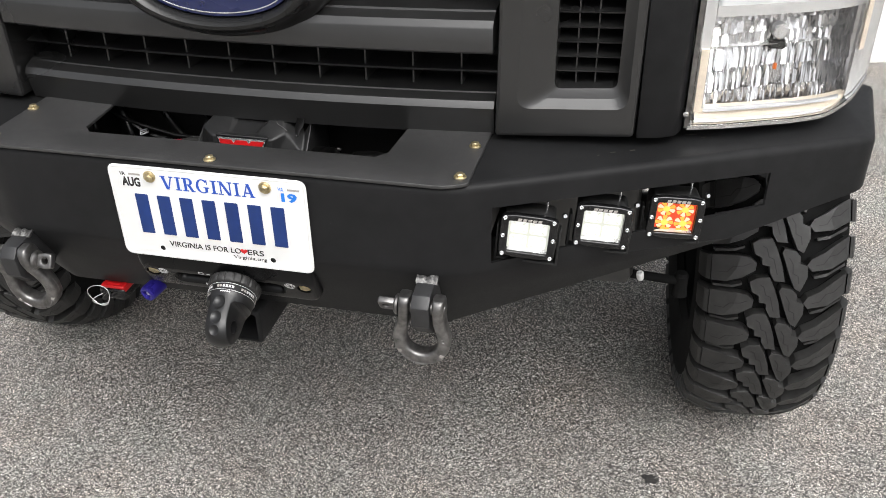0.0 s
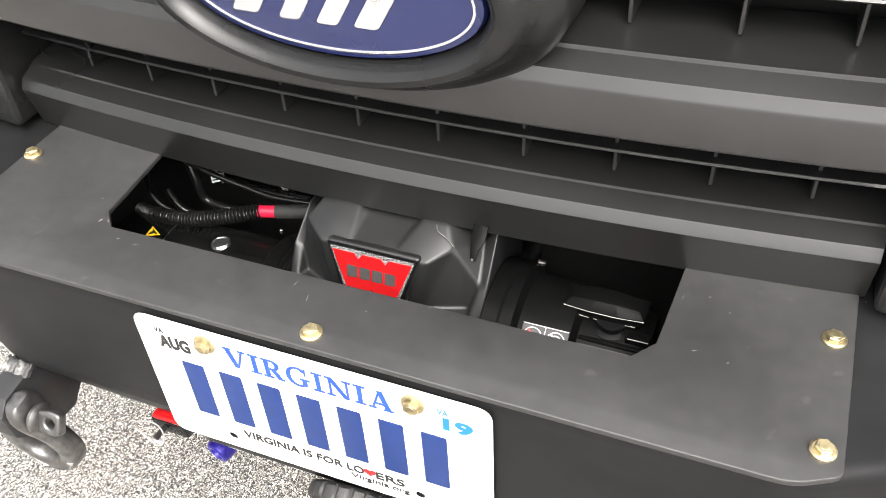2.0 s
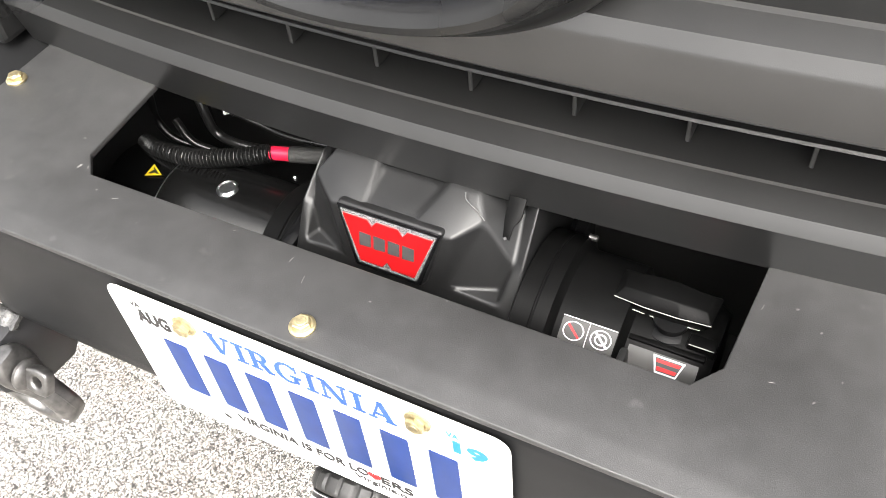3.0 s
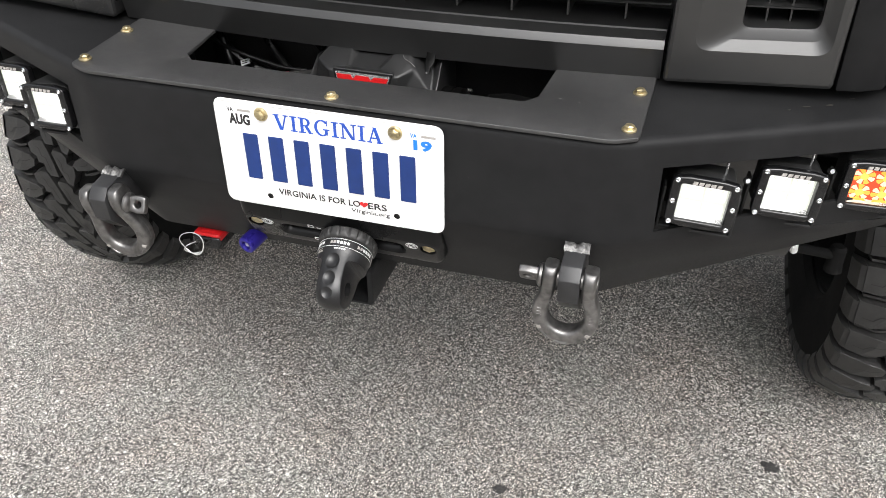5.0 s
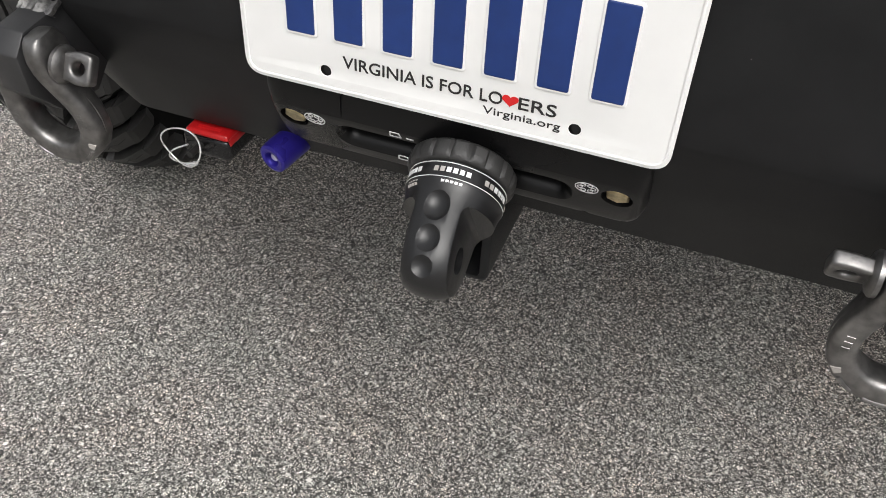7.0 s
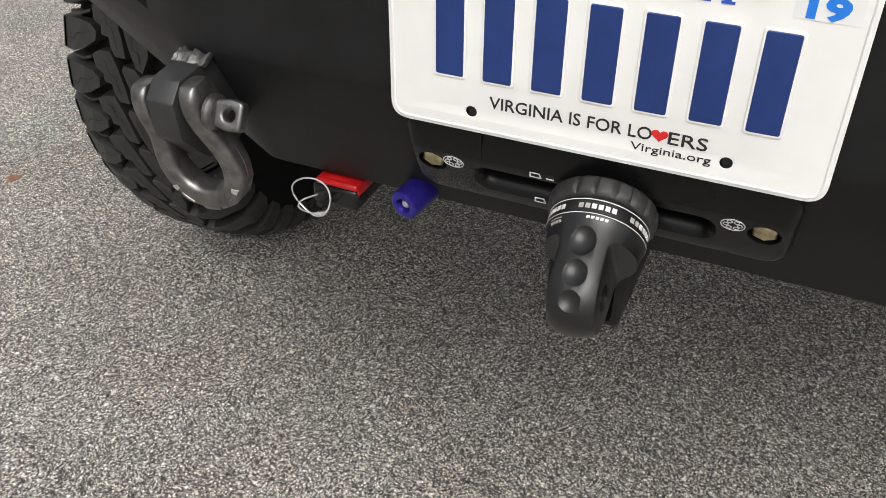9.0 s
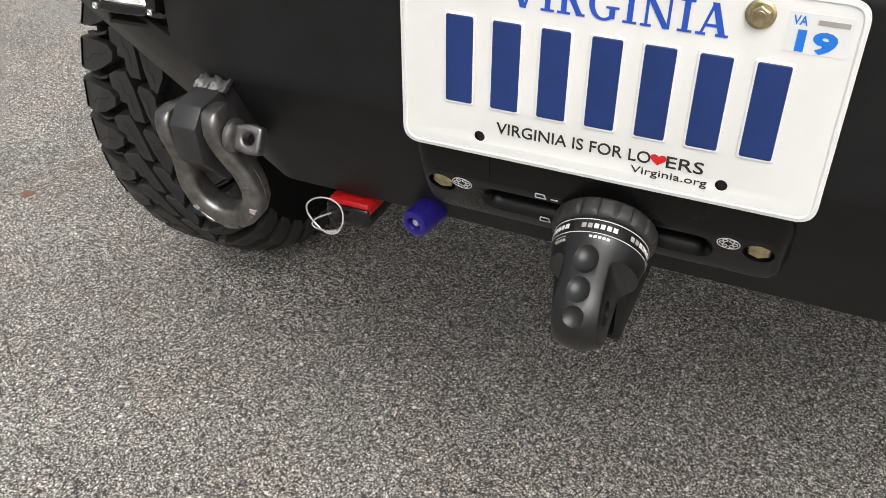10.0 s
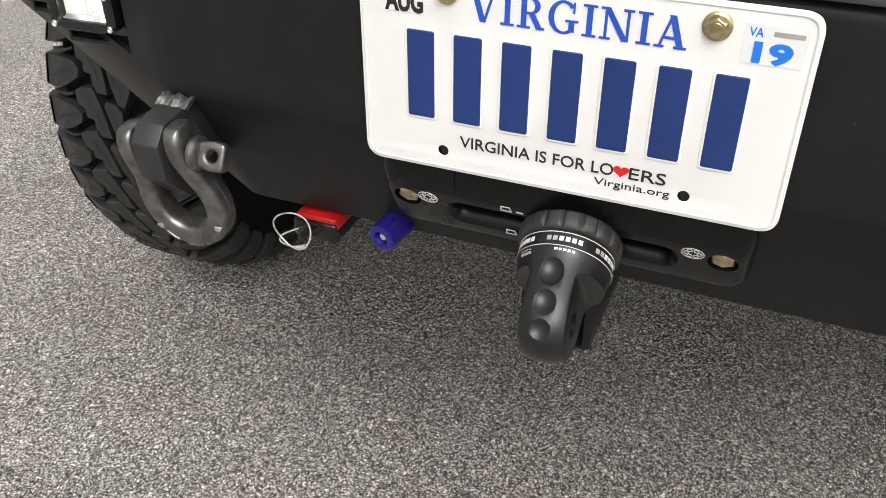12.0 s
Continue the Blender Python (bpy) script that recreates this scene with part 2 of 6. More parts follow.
# ---- mesh helpers ----
def placed(ob):
    """The world pose of an object and its parents."""
    m = ob.matrix_basis.copy()
    return placed(ob.parent) @ ob.matrix_parent_inverse @ m if ob.parent else m


def part(name, bm, material, parent=None, label="", angle=32):
    """Links a bmesh as one mesh object under a thing or a part; edges sharper than the angle stay crisp."""
    bm.normal_update()
    lim = radians(angle)
    for f in bm.faces:
        f.smooth = True
    for e in bm.edges:
        e.smooth = len(e.link_faces) == 2 and e.calc_face_angle(0.0) < lim
    me = bpy.data.meshes.new(name)
    bm.to_mesh(me)
    bm.free()
    me.materials.append(material)
    ob = new(name, me)
    if parent:
        ob.parent = parent
        ob.matrix_parent_inverse = placed(parent).inverted()
    if label:
        tagged(ob, label)
    return ob


def thing(name, place, label, category, group="", kind=""):
    ob = new(name)
    ob.empty_display_size = 0.05
    ob.location = place
    return tagged(ob, label, category, group, kind)


def outward(bm):
    bmesh.ops.recalc_face_normals(bm, faces=bm.faces[:])
    return bm


def soften(bm, width, segments=2, angle=25):
    """Rounds the edges."""
    bm.normal_update()
    edges = [e for e in bm.edges if len(e.link_faces) == 2 and e.calc_face_angle(0.0) > radians(angle)]
    if edges:
        bmesh.ops.bevel(bm, geom=edges, offset=width, segments=segments, profile=0.5, affect="EDGES", clamp_overlap=True)
    return bm


def move(bm, m):
    bmesh.ops.transform(bm, matrix=m, verts=bm.verts[:])
    return bm


def merge(target, *others):
    for o in others:
        me = bpy.data.meshes.new("tmp")
        o.to_mesh(me)
        target.from_mesh(me)
        bpy.data.meshes.remove(me)
        o.free()
    return target


def box(lo, hi, round_by=0.0, segments=2):
    bm = bmesh.new()
    size, mid = [b - a for a, b in zip(lo, hi)], [(a + b) / 2 for a, b in zip(lo, hi)]
    bmesh.ops.create_cube(bm, size=1.0, matrix=Matrix.Translation(mid) @ Matrix.Diagonal((*size, 1)))
    return soften(bm, round_by, segments) if round_by else bm


def prism(points, along):
    """A closed outline of 3D points, pushed along a vector."""
    bm = bmesh.new()
    a = [bm.verts.new(p) for p in points]
    b = [bm.verts.new(Vector(p) + Vector(along)) for p in points]
    bm.faces.new(a)
    bm.faces.new(b[::-1])
    for i in range(len(a)):
        j = (i + 1) % len(a)
        bm.faces.new((a[i], b[i], b[j], a[j]))
    return outward(bm)


def bar(section, x0, x1, bow=0.0, half=1.0, steps=1):
    """A (y, z) section run along x, bowed back towards its ends."""
    bm = bmesh.new()
    rings = []
    for i in range(steps + 1):
        x = x0 + (x1 - x0) * i / steps
        rings.append([bm.verts.new((x, y + bow * (x / half) ** 2, z)) for y, z in section])
    for a, b in zip(rings, rings[1:]):
        for i in range(len(section)):
            j = (i + 1) % len(section)
            bm.faces.new((a[i], a[j], b[j], b[i]))
    bm.faces.new(rings[0])
    bm.faces.new(rings[-1][::-1])
    return outward(bm)


def lathe(profile, m=Matrix(), segments=32, ends=True):
    """A profile of (radius, height) turned round the z axis."""
    bm = bmesh.new()
    rings = []
    for r, h in profile:
        rings.append([bm.verts.new((r * math.cos(2 * math.pi * i / segments), r * math.sin(2 * math.pi * i / segments), h)) for i in range(segments)])
    for a, b in zip(rings, rings[1:]):
        for i in range(segments):
            j = (i + 1) % segments
            bm.faces.new((a[i], a[j], b[j], b[i]))
    if ends:
        bm.faces.new(rings[0][::-1])
        bm.faces.new(rings[-1])
    bmesh.ops.remove_doubles(bm, verts=bm.verts[:], dist=1e-6)
    return outward(move(bm, m))


def towards(origin, axis):
    """A pose whose z axis points along the given axis."""
    return Matrix.Translation(origin) @ Vector(axis).to_track_quat("Z", "Y").to_matrix().to_4x4()


def sweep(points, radius, segments=10, closed=False):
    """A tube along points; radius is a number or one for each point."""
    bm = bmesh.new()
    pts = [Vector(p) for p in points]
    n = len(pts)
    radii = radius if isinstance(radius, (list, tuple)) else [radius] * n
    rings, up = [], None
    for i, p in enumerate(pts):
        if closed:
            d = pts[(i + 1) % n] - pts[i - 1]
        else:
            d = pts[min(i + 1, n - 1)] - pts[max(i - 1, 0)]
        d.normalize()
        if up is None:
            up = d.orthogonal().normalized()
        up = (up - d * up.dot(d)).normalized()
        side = d.cross(up)
        rings.append([bm.verts.new(p + radii[i] * (up * math.cos(2 * math.pi * k / segments) + side * math.sin(2 * math.pi * k / segments))) for k in range(segments)])
    pairs = list(zip(rings, rings[1:]))
    for a, b in pairs:
        for k in range(segments):
            j = (k + 1) % segments
            bm.faces.new((a[k], a[j], b[j], b[k]))
    if closed:
        a, b = rings[-1], rings[0]
        best = min(range(segments), key=lambda o: (a[0].co - b[o].co).length)
        for k in range(segments):
            bm.faces.new((a[k], a[(k + 1) % segments], b[(k + 1 + best) % segments], b[(k + best) % segments]))
    else:
        bm.faces.new(rings[0][::-1])
        bm.faces.new(rings[-1])
    return outward(bm)


def arc(points, steps=8):
    """A smooth line through points (Catmull-Rom)."""
    p = [Vector(q) for q in points]
    p = [p[0] * 2 - p[1]] + p + [p[-1] * 2 - p[-2]]
    out = []
    for i in range(1, len(p) - 2):
        for s in range(steps):
            t = s / steps
            out.append(0.5 * (2 * p[i] + (p[i + 1] - p[i - 1]) * t + (2 * p[i - 1] - 5 * p[i] + 4 * p[i + 1] - p[i + 2]) * t ** 2 + (3 * p[i] - p[i - 1] - 3 * p[i + 1] + p[i + 2]) * t ** 3))
    return out + [p[-2]]


def rounded(points, radius, steps=5):
    """A closed 2D outline with rounded corners."""
    out, n = [], len(points)
    for i in range(n):
        p, a, b = Vector(points[i]), Vector(points[i - 1]), Vector(points[(i + 1) % n])
        r = radius[i] if isinstance(radius, (list, tuple)) else radius
        u, v = (a - p).normalized(), (b - p).normalized()
        if r <= 0:
            out.append(p)
            continue
        for s in range(steps + 1):
            t = s / steps
            out.append((p + u * r) * (1 - t) ** 2 + p * 2 * t * (1 - t) + (p + v * r) * t ** 2)
    return out


def oval(a, b, n=64, cx=0.0, cy=0.0):
    return [Vector((cx + a * math.cos(2 * math.pi * i / n), cy + b * math.sin(2 * math.pi * i / n))) for i in range(n)]


def sheet(outlines, thick, edge=0.0, m=Matrix()):
    """A flat plate: the first 2D outline with the others cut out of it, its middle in the xy plane of m."""
    cu = bpy.data.curves.new("tmp", "CURVE")
    cu.dimensions, cu.fill_mode, cu.extrude = "2D", "BOTH", max(thick / 2 - edge, 0.0)
    cu.bevel_depth, cu.bevel_resolution, cu.offset = edge, 2 if edge else 0, -edge
    for o in outlines:
        sp = cu.splines.new("POLY")
        sp.points.add(len(o) - 1)
        for q, c in zip(sp.points, o):
            q.co = (c[0], c[1], 0, 1)
        sp.use_cyclic_u = True
    return baked(bpy.data.objects.new("tmp", cu), m)


def baked(ob, m=Matrix()):
    """The final mesh of a temporary object, as a bmesh."""
    scene.collection.objects.link(ob)
    deps = bpy.context.evaluated_depsgraph_get()
    me = bpy.data.meshes.new_from_object(ob.evaluated_get(deps))
    bm = bmesh.new()
    bm.from_mesh(me)
    data = ob.data
    bpy.data.objects.remove(ob)
    bpy.data.meshes.remove(me)
    if isinstance(data, bpy.types.Mesh):
        bpy.data.meshes.remove(data)
    else:
        bpy.data.curves.remove(data)
    bmesh.ops.remove_doubles(bm, verts=bm.verts[:], dist=1e-6)
    return move(bm, m)


def carve(bm, *cutters):
    """Cuts bodies out of a body."""
    for c in cutters:
        a, b = bpy.data.meshes.new("tmp"), bpy.data.meshes.new("tmp")
        outward(bm).to_mesh(a)
        outward(c).to_mesh(b)
        bm.free(), c.free()
        body, knife = bpy.data.objects.new("tmp", a), bpy.data.objects.new("tmp", b)
        scene.collection.objects.link(knife)
        mod = body.modifiers.new("cut", "BOOLEAN")
        mod.operation, mod.solver, mod.object = "DIFFERENCE", "EXACT", knife
        bm = baked(body)
        bpy.data.objects.remove(knife)
        bpy.data.meshes.remove(b)
    return bm


def lettering(words, width, height, m, thick=0.0004, bold=0.0):
    """Words set in the built-in font, fitted to a width and a height, in the xy plane of m about its origin."""
    cu = bpy.data.curves.new("tmp", "FONT")
    cu.body, cu.align_x, cu.align_y = words, "CENTER", "CENTER"
    cu.extrude, cu.offset, cu.resolution_u = 0.05, bold, 3
    bm = baked(bpy.data.objects.new("tmp", cu))
    xs, ys = [v.co.x for v in bm.verts], [v.co.y for v in bm.verts]
    sx, sy = width / (max(xs) - min(xs)), height / (max(ys) - min(ys))
    cx, cy = (max(xs) + min(xs)) / 2, (max(ys) + min(ys)) / 2
    for v in bm.verts:
        v.co = Vector(((v.co.x - cx) * sx, (v.co.y - cy) * sy, v.co.z * thick / 0.1))
    return move(bm, m)


def serif_word(width, height, m, thick):
    """The word VIRGINIA in upright capitals with serifs, fitted to a width and a height."""
    def bar(x0, y0, x1, y1):
        return [[(x0, y0), (x1, y0), (x1, y1), (x0, y1)]]

    def slant(x0, y0, x1, y1, w):
        return [[(x0, y0), (x1, y1), (x1 + w, y1), (x0 + w, y0)]]

    def bend(cx, cy, rx, ry, a0, a1, n=20):
        return [(cx + rx * math.cos(radians(a0 + (a1 - a0) * i / n)), cy + ry * math.sin(radians(a0 + (a1 - a0) * i / n))) for i in range(n + 1)]

    letters = {
        "I": (0.44, [bar(0.13, 0, 0.31, 1), bar(0, 0, 0.44, 0.07), bar(0, 0.93, 0.44, 1)]),
        "V": (0.97, [slant(0.07, 1, 0.38, 0, 0.20), slant(0.78, 1, 0.48, 0, 0.09), bar(0, 0.93, 0.37, 1), bar(0.65, 0.93, 0.97, 1)]),
        "A": (0.97, [slant(0.10, 0, 0.42, 1, 0.09), slant(0.69, 0, 0.37, 1, 0.20), bar(0.24, 0.27, 0.70, 0.35), bar(0, 0, 0.30, 0.07), bar(0.59, 0, 0.97, 0.07)]),
        "N": (1.02, [bar(0.13, 0, 0.22, 1), bar(0.81, 0, 0.90, 1), slant(0.08, 1, 0.70, 0, 0.20), bar(0, 0, 0.34, 0.07), bar(0, 0.93, 0.24, 1), bar(0.69, 0.93, 1.02, 1)]),
        "R": (0.90, [bar(0.12, 0, 0.30, 1), bar(0, 0, 0.43, 0.07), bar(0, 0.93, 0.32, 1), [[(0.26, 1.0)] + bend(0.42, 0.73, 0.32, 0.27, 90, -90) + [(0.26, 0.46)], [(0.28, 0.93)] + bend(0.42, 0.73, 0.15, 0.20, 90, -90) + [(0.28, 0.53)]], slant(0.38, 0.48, 0.64, 0, 0.20), bar(0.62, 0, 0.90, 0.07)]),
        "G": (0.98, [[bend(0.48, 0.5, 0.48, 0.53, 42, 318, 40) + bend(0.48, 0.5, 0.30, 0.45, 318, 42, 40)], bar(0.66, 0.06, 0.84, 0.42), bar(0.55, 0.37, 0.96, 0.44), bar(0.78, 0.66, 0.84, 1.0)]),
    }
    gap = 0.11
    total = sum(letters[c][0] for c in "VIRGINIA") + 7 * gap
    kx, x, word = width / total, -total / 2, []
    for c in "VIRGINIA":
        wide, strokes = letters[c]
        for k, lines in enumerate(strokes):
            word.append(sheet([[((x + px) * kx, (py - 0.5) * height) for px, py in line] for line in lines], thick, 0, m @ Matrix.Translation((0, 0, 0.00003 * k))))
        x += wide + gap
    return merge(*word)


def hex_bolt(place, axis, size=0.016, spin=0.0):
    """A flanged hex head on a washer; size across the flats."""
    m = towards(place, axis) @ pose(0, 0, 0, 0, 0, spin)
    r = size / 2 / math.cos(math.pi / 6)
    head = lathe([(r * 0.98, 0.0018), (r, 0.003), (r, size * 0.5), (r * 0.86, size * 0.56)], m, 6)
    flange = lathe([(size * 0.80, 0.0), (size * 0.80, 0.0016), (size * 0.66, 0.0026)], m, 24)
    dish = lathe([(size * 0.34, size * 0.555), (size * 0.30, size * 0.6)], m, 16)
    return merge(head, flange, dish)


FRONT = Matrix(((1, 0, 0, 0), (0, 0, -1, 0), (0, 1, 0, 0), (0, 0, 0, 1)))  # a drawing's x, y stand as x, z; its z looks at -y


def facing(x, y, z):
    return Matrix.Translation((x, y, z)) @ FRONT


# ---- ground ----
def ground_sheet():
    bm = bmesh.new()
    bmesh.ops.create_grid(bm, x_segments=2, y_segments=2, size=120.0)
    return bm


tagged(part("ground", ground_sheet(), ASPHALT), "grey asphalt with pale stone chips showing", "asphalt", kind="structure")
pad = part("pavement", sheet([rounded([(-3.0, 3.45), (1.86, 3.45), (2.4, 9.0), (-3.0, 9.0)], 0.25)], 0.04, 0.01, pose(0, 0, 0.015)), CONCRETE)
tagged(pad, "pale concrete pad beside the asphalt", "concrete pad", kind="structure")

# ---- the truck ----
truck = thing("pickup_truck", (0, 0.95, 0), "black lifted pickup truck with matt black grille and clear headlights", "pickup truck")


def body_shell():
    hood = box((-0.90, 0.46, 1.02), (0.90, 2.6, 1.36), 0.07, 3)
    core = box((-0.62, 0.30, 0.62), (0.62, 0.60, 1.30), 0.02)
    under = box((-0.60, 0.80, 0.70), (0.60, 2.55, 1.10), 0.02)
    return merge(hood, core, under)


part("body", body_shell(), GRILLE, truck, "black painted front body behind the grille")
part("front_axle", merge(sweep([(-0.8, 0.87, 0.46), (0.8, 0.87, 0.46)], 0.055, 16), lathe([(0.03, -0.12), (0.12, -0.09), (0.15, 0), (0.12, 0.09), (0.03, 0.12)], pose(0.2, 0.87, 0.46, 90), 20)), DARK, truck)
for s in (-1, 1):
    part("frame_rail", box((s * 0.42 - 0.04, 0.2, 0.665), (s * 0.42 + 0.04, 2.4, 0.76), 0.01), DARK, truck)

X0, GH, BOW = -0.010, 0.398, 0.022
LOWER = [(0.205, 0.946), (0.171, 0.946), (0.161, 0.990), (0.1625, 0.993), (0.1665, 1.000), (0.1835, 1.0062), (0.1842, 1.0084), (0.1875, 1.0088), (0.245, 1.013)]
MIDDLE = [(0.20, 1.080), (0.1455, 1.080), (0.1430, 1.083), (0.1430, 1.116), (0.1445, 1.119), (0.1485, 1.1275), (0.1655, 1.1345), (0.1665, 1.1375), (0.170, 1.1380), (0.240, 1.142)]
grille = part("grille", bar([(0.268, 0.94), (0.274, 0.94), (0.274, 1.34), (0.268, 1.34)], -0.40, 0.40), DARK, truck, "matt black grille with bars and a blue oval badge")
for name, sec in (("lower_bar", LOWER), ("middle_bar", MIDDLE)):
    part(name, bar(sec, X0 - GH, X0 + GH, BOW, GH, 24), GRILLE, grille)
part("upper_bar", bar([(y + 0.012, z + 0.17) for y, z in MIDDLE], X0 - GH, X0 + GH, BOW, GH, 24), GRILLE, grille)
SLAT = [(0.1880, 0.0), (0.1865, 0.0015), (0.1880, 0.0030), (0.262, 0.0070), (0.262, 0.0030)]
for z in (1.0375, 1.176, 1.214):
    part("slat", bar([(y, z + h) for y, h in SLAT], X0 - GH, X0 + GH, BOW, GH, 16), GRILLE, grille)
for i in range(-5, 6):
    x = 0.037 + i * 0.074
    if abs(x - X0) < GH - 0.01:
        lean = BOW * (x / GH) ** 2
        part("rib", box((x - 0.0016, 0.196 + lean, 1.014), (x + 0.0016, 0.266, 1.085), 0.0006, 1), GRILLE, grille)
        if abs(x) > 0.16:
            part("rib", box((x - 0.0016, 0.196 + lean, 1.142), (x + 0.0016, 0.266, 1.245), 0.0006, 1), GRILLE, grille)


def oval_ring(steps):
    """An oval moulding: rings of half-width, half-height and y."""
    bm = bmesh.new()
    rings = [[bm.verts.new((p.x - 0.014, y - 0.006, p.y + 1.174)) for p in oval(a, b, 96)] for a, b, y in steps]
    for r, q in zip(rings, rings[1:]):
        for i in range(96):
            j = (i + 1) % 96
            bm.faces.new((r[i], r[j], q[j], q[i]))
    return outward(bm)


part("badge_bezel", oval_ring([(0.172, 0.088, 0.20), (0.170, 0.087, 0.155), (0.166, 0.084, 0.150), (0.157, 0.077, 0.1405), (0.152, 0.073, 0.138), (0.147, 0.070, 0.128), (0.141, 0.066, 0.1225), (0.133, 0.061, 0.1215), (0.127, 0.0565, 0.125), (0.122, 0.053, 0.134), (0.1195, 0.0515, 0.145)]), BEZEL, grille, angle=40)
badge = part("badge", oval_ring([(0.119, 0.051, 0.150), (0.119, 0.051, 0.138), (0.1175, 0.0495, 0.1355), (0.113, 0.046, 0.1350), (0.07, 0.026, 0.1338), (0.001, 0.0008, 0.1332)]), OVAL_BLUE, grille, "glossy blue oval badge")
part("badge_rim", sheet([oval(0.1125, 0.0455, 96), oval(0.1105, 0.0436, 96)], 0.0012, 0.0003, facing(-0.014, 0.1286, 1.174)), SATIN, badge, "silver rim line")


for x, z, w, h in ((-0.056, -0.004, 0.011, 0.036), (-0.024, -0.011, 0.0085, 0.024), (0.006, -0.011, 0.0085, 0.024), (0.040, -0.004, 0.0095, 0.036)):
    bar_line = rounded([(-w - 0.3 * h, -h / 2), (w - 0.3 * h, -h / 2), (w + 0.3 * h, h / 2), (-w + 0.3 * h, h / 2)], 0.004)
    part("badge_bar", sheet([bar_line], 0.0016, 0.0005, facing(x - 0.012, 0.1275, 1.172 + z)), SATIN, badge, "plain slanted silver bar")


def side_panel(s):
    """The upright panel between the grille and a headlight, with its vent."""
    hole = [(0.476, 1.0270), (0.566, 1.0310), (0.570, 1.36), (0.478, 1.36)]
    ledge = [(0.453, 1.0125), (0.574, 1.0170), (0.578, 1.36), (0.460, 1.36)]
    ledge_in = [(0.468, 1.0225), (0.570, 1.0268), (0.574, 1.36), (0.472, 1.36)]
    out = [(0.392, 0.952), (0.596, 0.960), (0.602, 1.34), (0.398, 1.34)]
    frame_out = [(0.424, 0.9985), (0.584, 1.0035), (0.586, 1.36), (0.434, 1.36)]
    front = 0.168

    def at(p, y):
        return (X0 + s * (p[0] - X0), y + (p[0] - 0.39) * 0.075, p[1])

    slab = prism([at(p, front) for p in out], (0, 0.10, 0))
    slab = soften(slab, 0.006, 2)
    funnel = bmesh.new()
    loops = []
    for outline, depth, r in ((frame_out, -0.02, 0.020), (frame_out, 0.0, 0.020), (ledge, 0.0085, 0.016), (ledge_in, 0.0115, 0.013), (hole, 0.0135, 0.011), (hole, 0.14, 0.011)):
        loops.append([funnel.verts.new(at(p, front + depth)) for p in rounded(outline, [r, r, 0, 0], 6)])
    for r, q in zip(loops, loops[1:]):
        for i in range(len(r)):
            j = (i + 1) % len(r)
            funnel.faces.new((r[i], r[j], q[j], q[i]))
    funnel.faces.new(loops[0][::-1])
    funnel.faces.new(loops[-1])
    panel = part("side_panel", carve(slab, outward(funnel)), GRILLE, truck, "matt black grille side panel with a slatted vent", angle=11)
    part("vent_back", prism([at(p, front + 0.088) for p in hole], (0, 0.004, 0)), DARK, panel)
    for k in range(13):
        z = 1.0475 + k * 0.0216
        sl = prism([at((0.472, z), front + 0.030), at((0.472, z + 0.0022), front + 0.029), at((0.472, z + 0.008), front + 0.075), at((0.472, z + 0.005), front + 0.075)], (s * 0.100, 0.0075, 0.001))
        part("vent_slat", sl, GRILLE, panel)
    for x in (0.503, 0.531):
        part("vent_bar", prism([at((x, 1.026), front + 0.040), at((x + 0.0022, 1.026), front + 0.040), at((x + 0.0022, 1.026), front + 0.075), at((x, 1.026), front + 0.075)], (0, 0, 0.31)), GRILLE, panel)
    wing_pts = [(0.599, 0.186), (0.630, 0.192), (0.656, 0.206), (0.664, 0.226), (0.664, 0.30), (0.599, 0.30)]
    post = prism([(X0 + s * (x - X0), y, 0.958) for x, y in wing_pts], (0, 0, 0.40))
    part("corner_post", soften(post, 0.004, 2), POWDER, truck)


for s in (-1, 1):
    side_panel(s)


# ---- headlights ----
LAMP = [(0.672, 0.226), (0.715, 0.238), (0.757, 0.254), (0.824, 0.282), (0.876, 0.311), (0.915, 0.345), (0.942, 0.392), (0.952, 0.46)]


def lamp_line(x):
    for (x0, y0), (x1, y1) in zip(LAMP, LAMP[1:]):
        if x <= x1:
            return y0 + (y1 - y0) * (x - x0) / (x1 - x0)
    return LAMP[-1][1]


def lamp_foot(x):
    return 0.966 + 0.05 * max(0.0, (x - 0.86) / 0.09) ** 2


def curtain(s, x0, x1, z0, z1, back=0.0, nx=16, nz=4, flute=0.0, count=1, lean=0.0):
    """A sheet that follows the headlight's front, set back by some depth, with upright flutes."""
    bm = bmesh.new()
    grid = []
    for i in range(nx + 1):
        x = x0 + (x1 - x0) * i / nx
        col = []
        for k in range(nz + 1):
            v = k / nz
            zz = z0(x) if callable(z0) else z0
            z = zz + (z1 - zz) * v
            y = lamp_line(x) + back + lean * v + flute * (0.35 + 1.0 * ((int(count * i / nx) * 7919) % 13) / 13) * abs(math.sin(math.pi * count * i / nx))
            col.append(bm.verts.new((s * x, y, z)))
        grid.append(col)
    for a, b in zip(grid, grid[1:]):
        for k in range(nz):
            bm.faces.new((a[k], b[k], b[k + 1], a[k + 1]))
    if s < 0:
        bmesh.ops.reverse_faces(bm, faces=bm.faces[:])
    return bm


def solid(bm, depth):
    """Gives a sheet depth, away from the front."""
    ex = bmesh.ops.extrude_face_region(bm, geom=bm.faces[:])
    for v in [g for g in ex["geom"] if isinstance(g, bmesh.types.BMVert)]:
        v.co.y += depth
    return outward(bm)


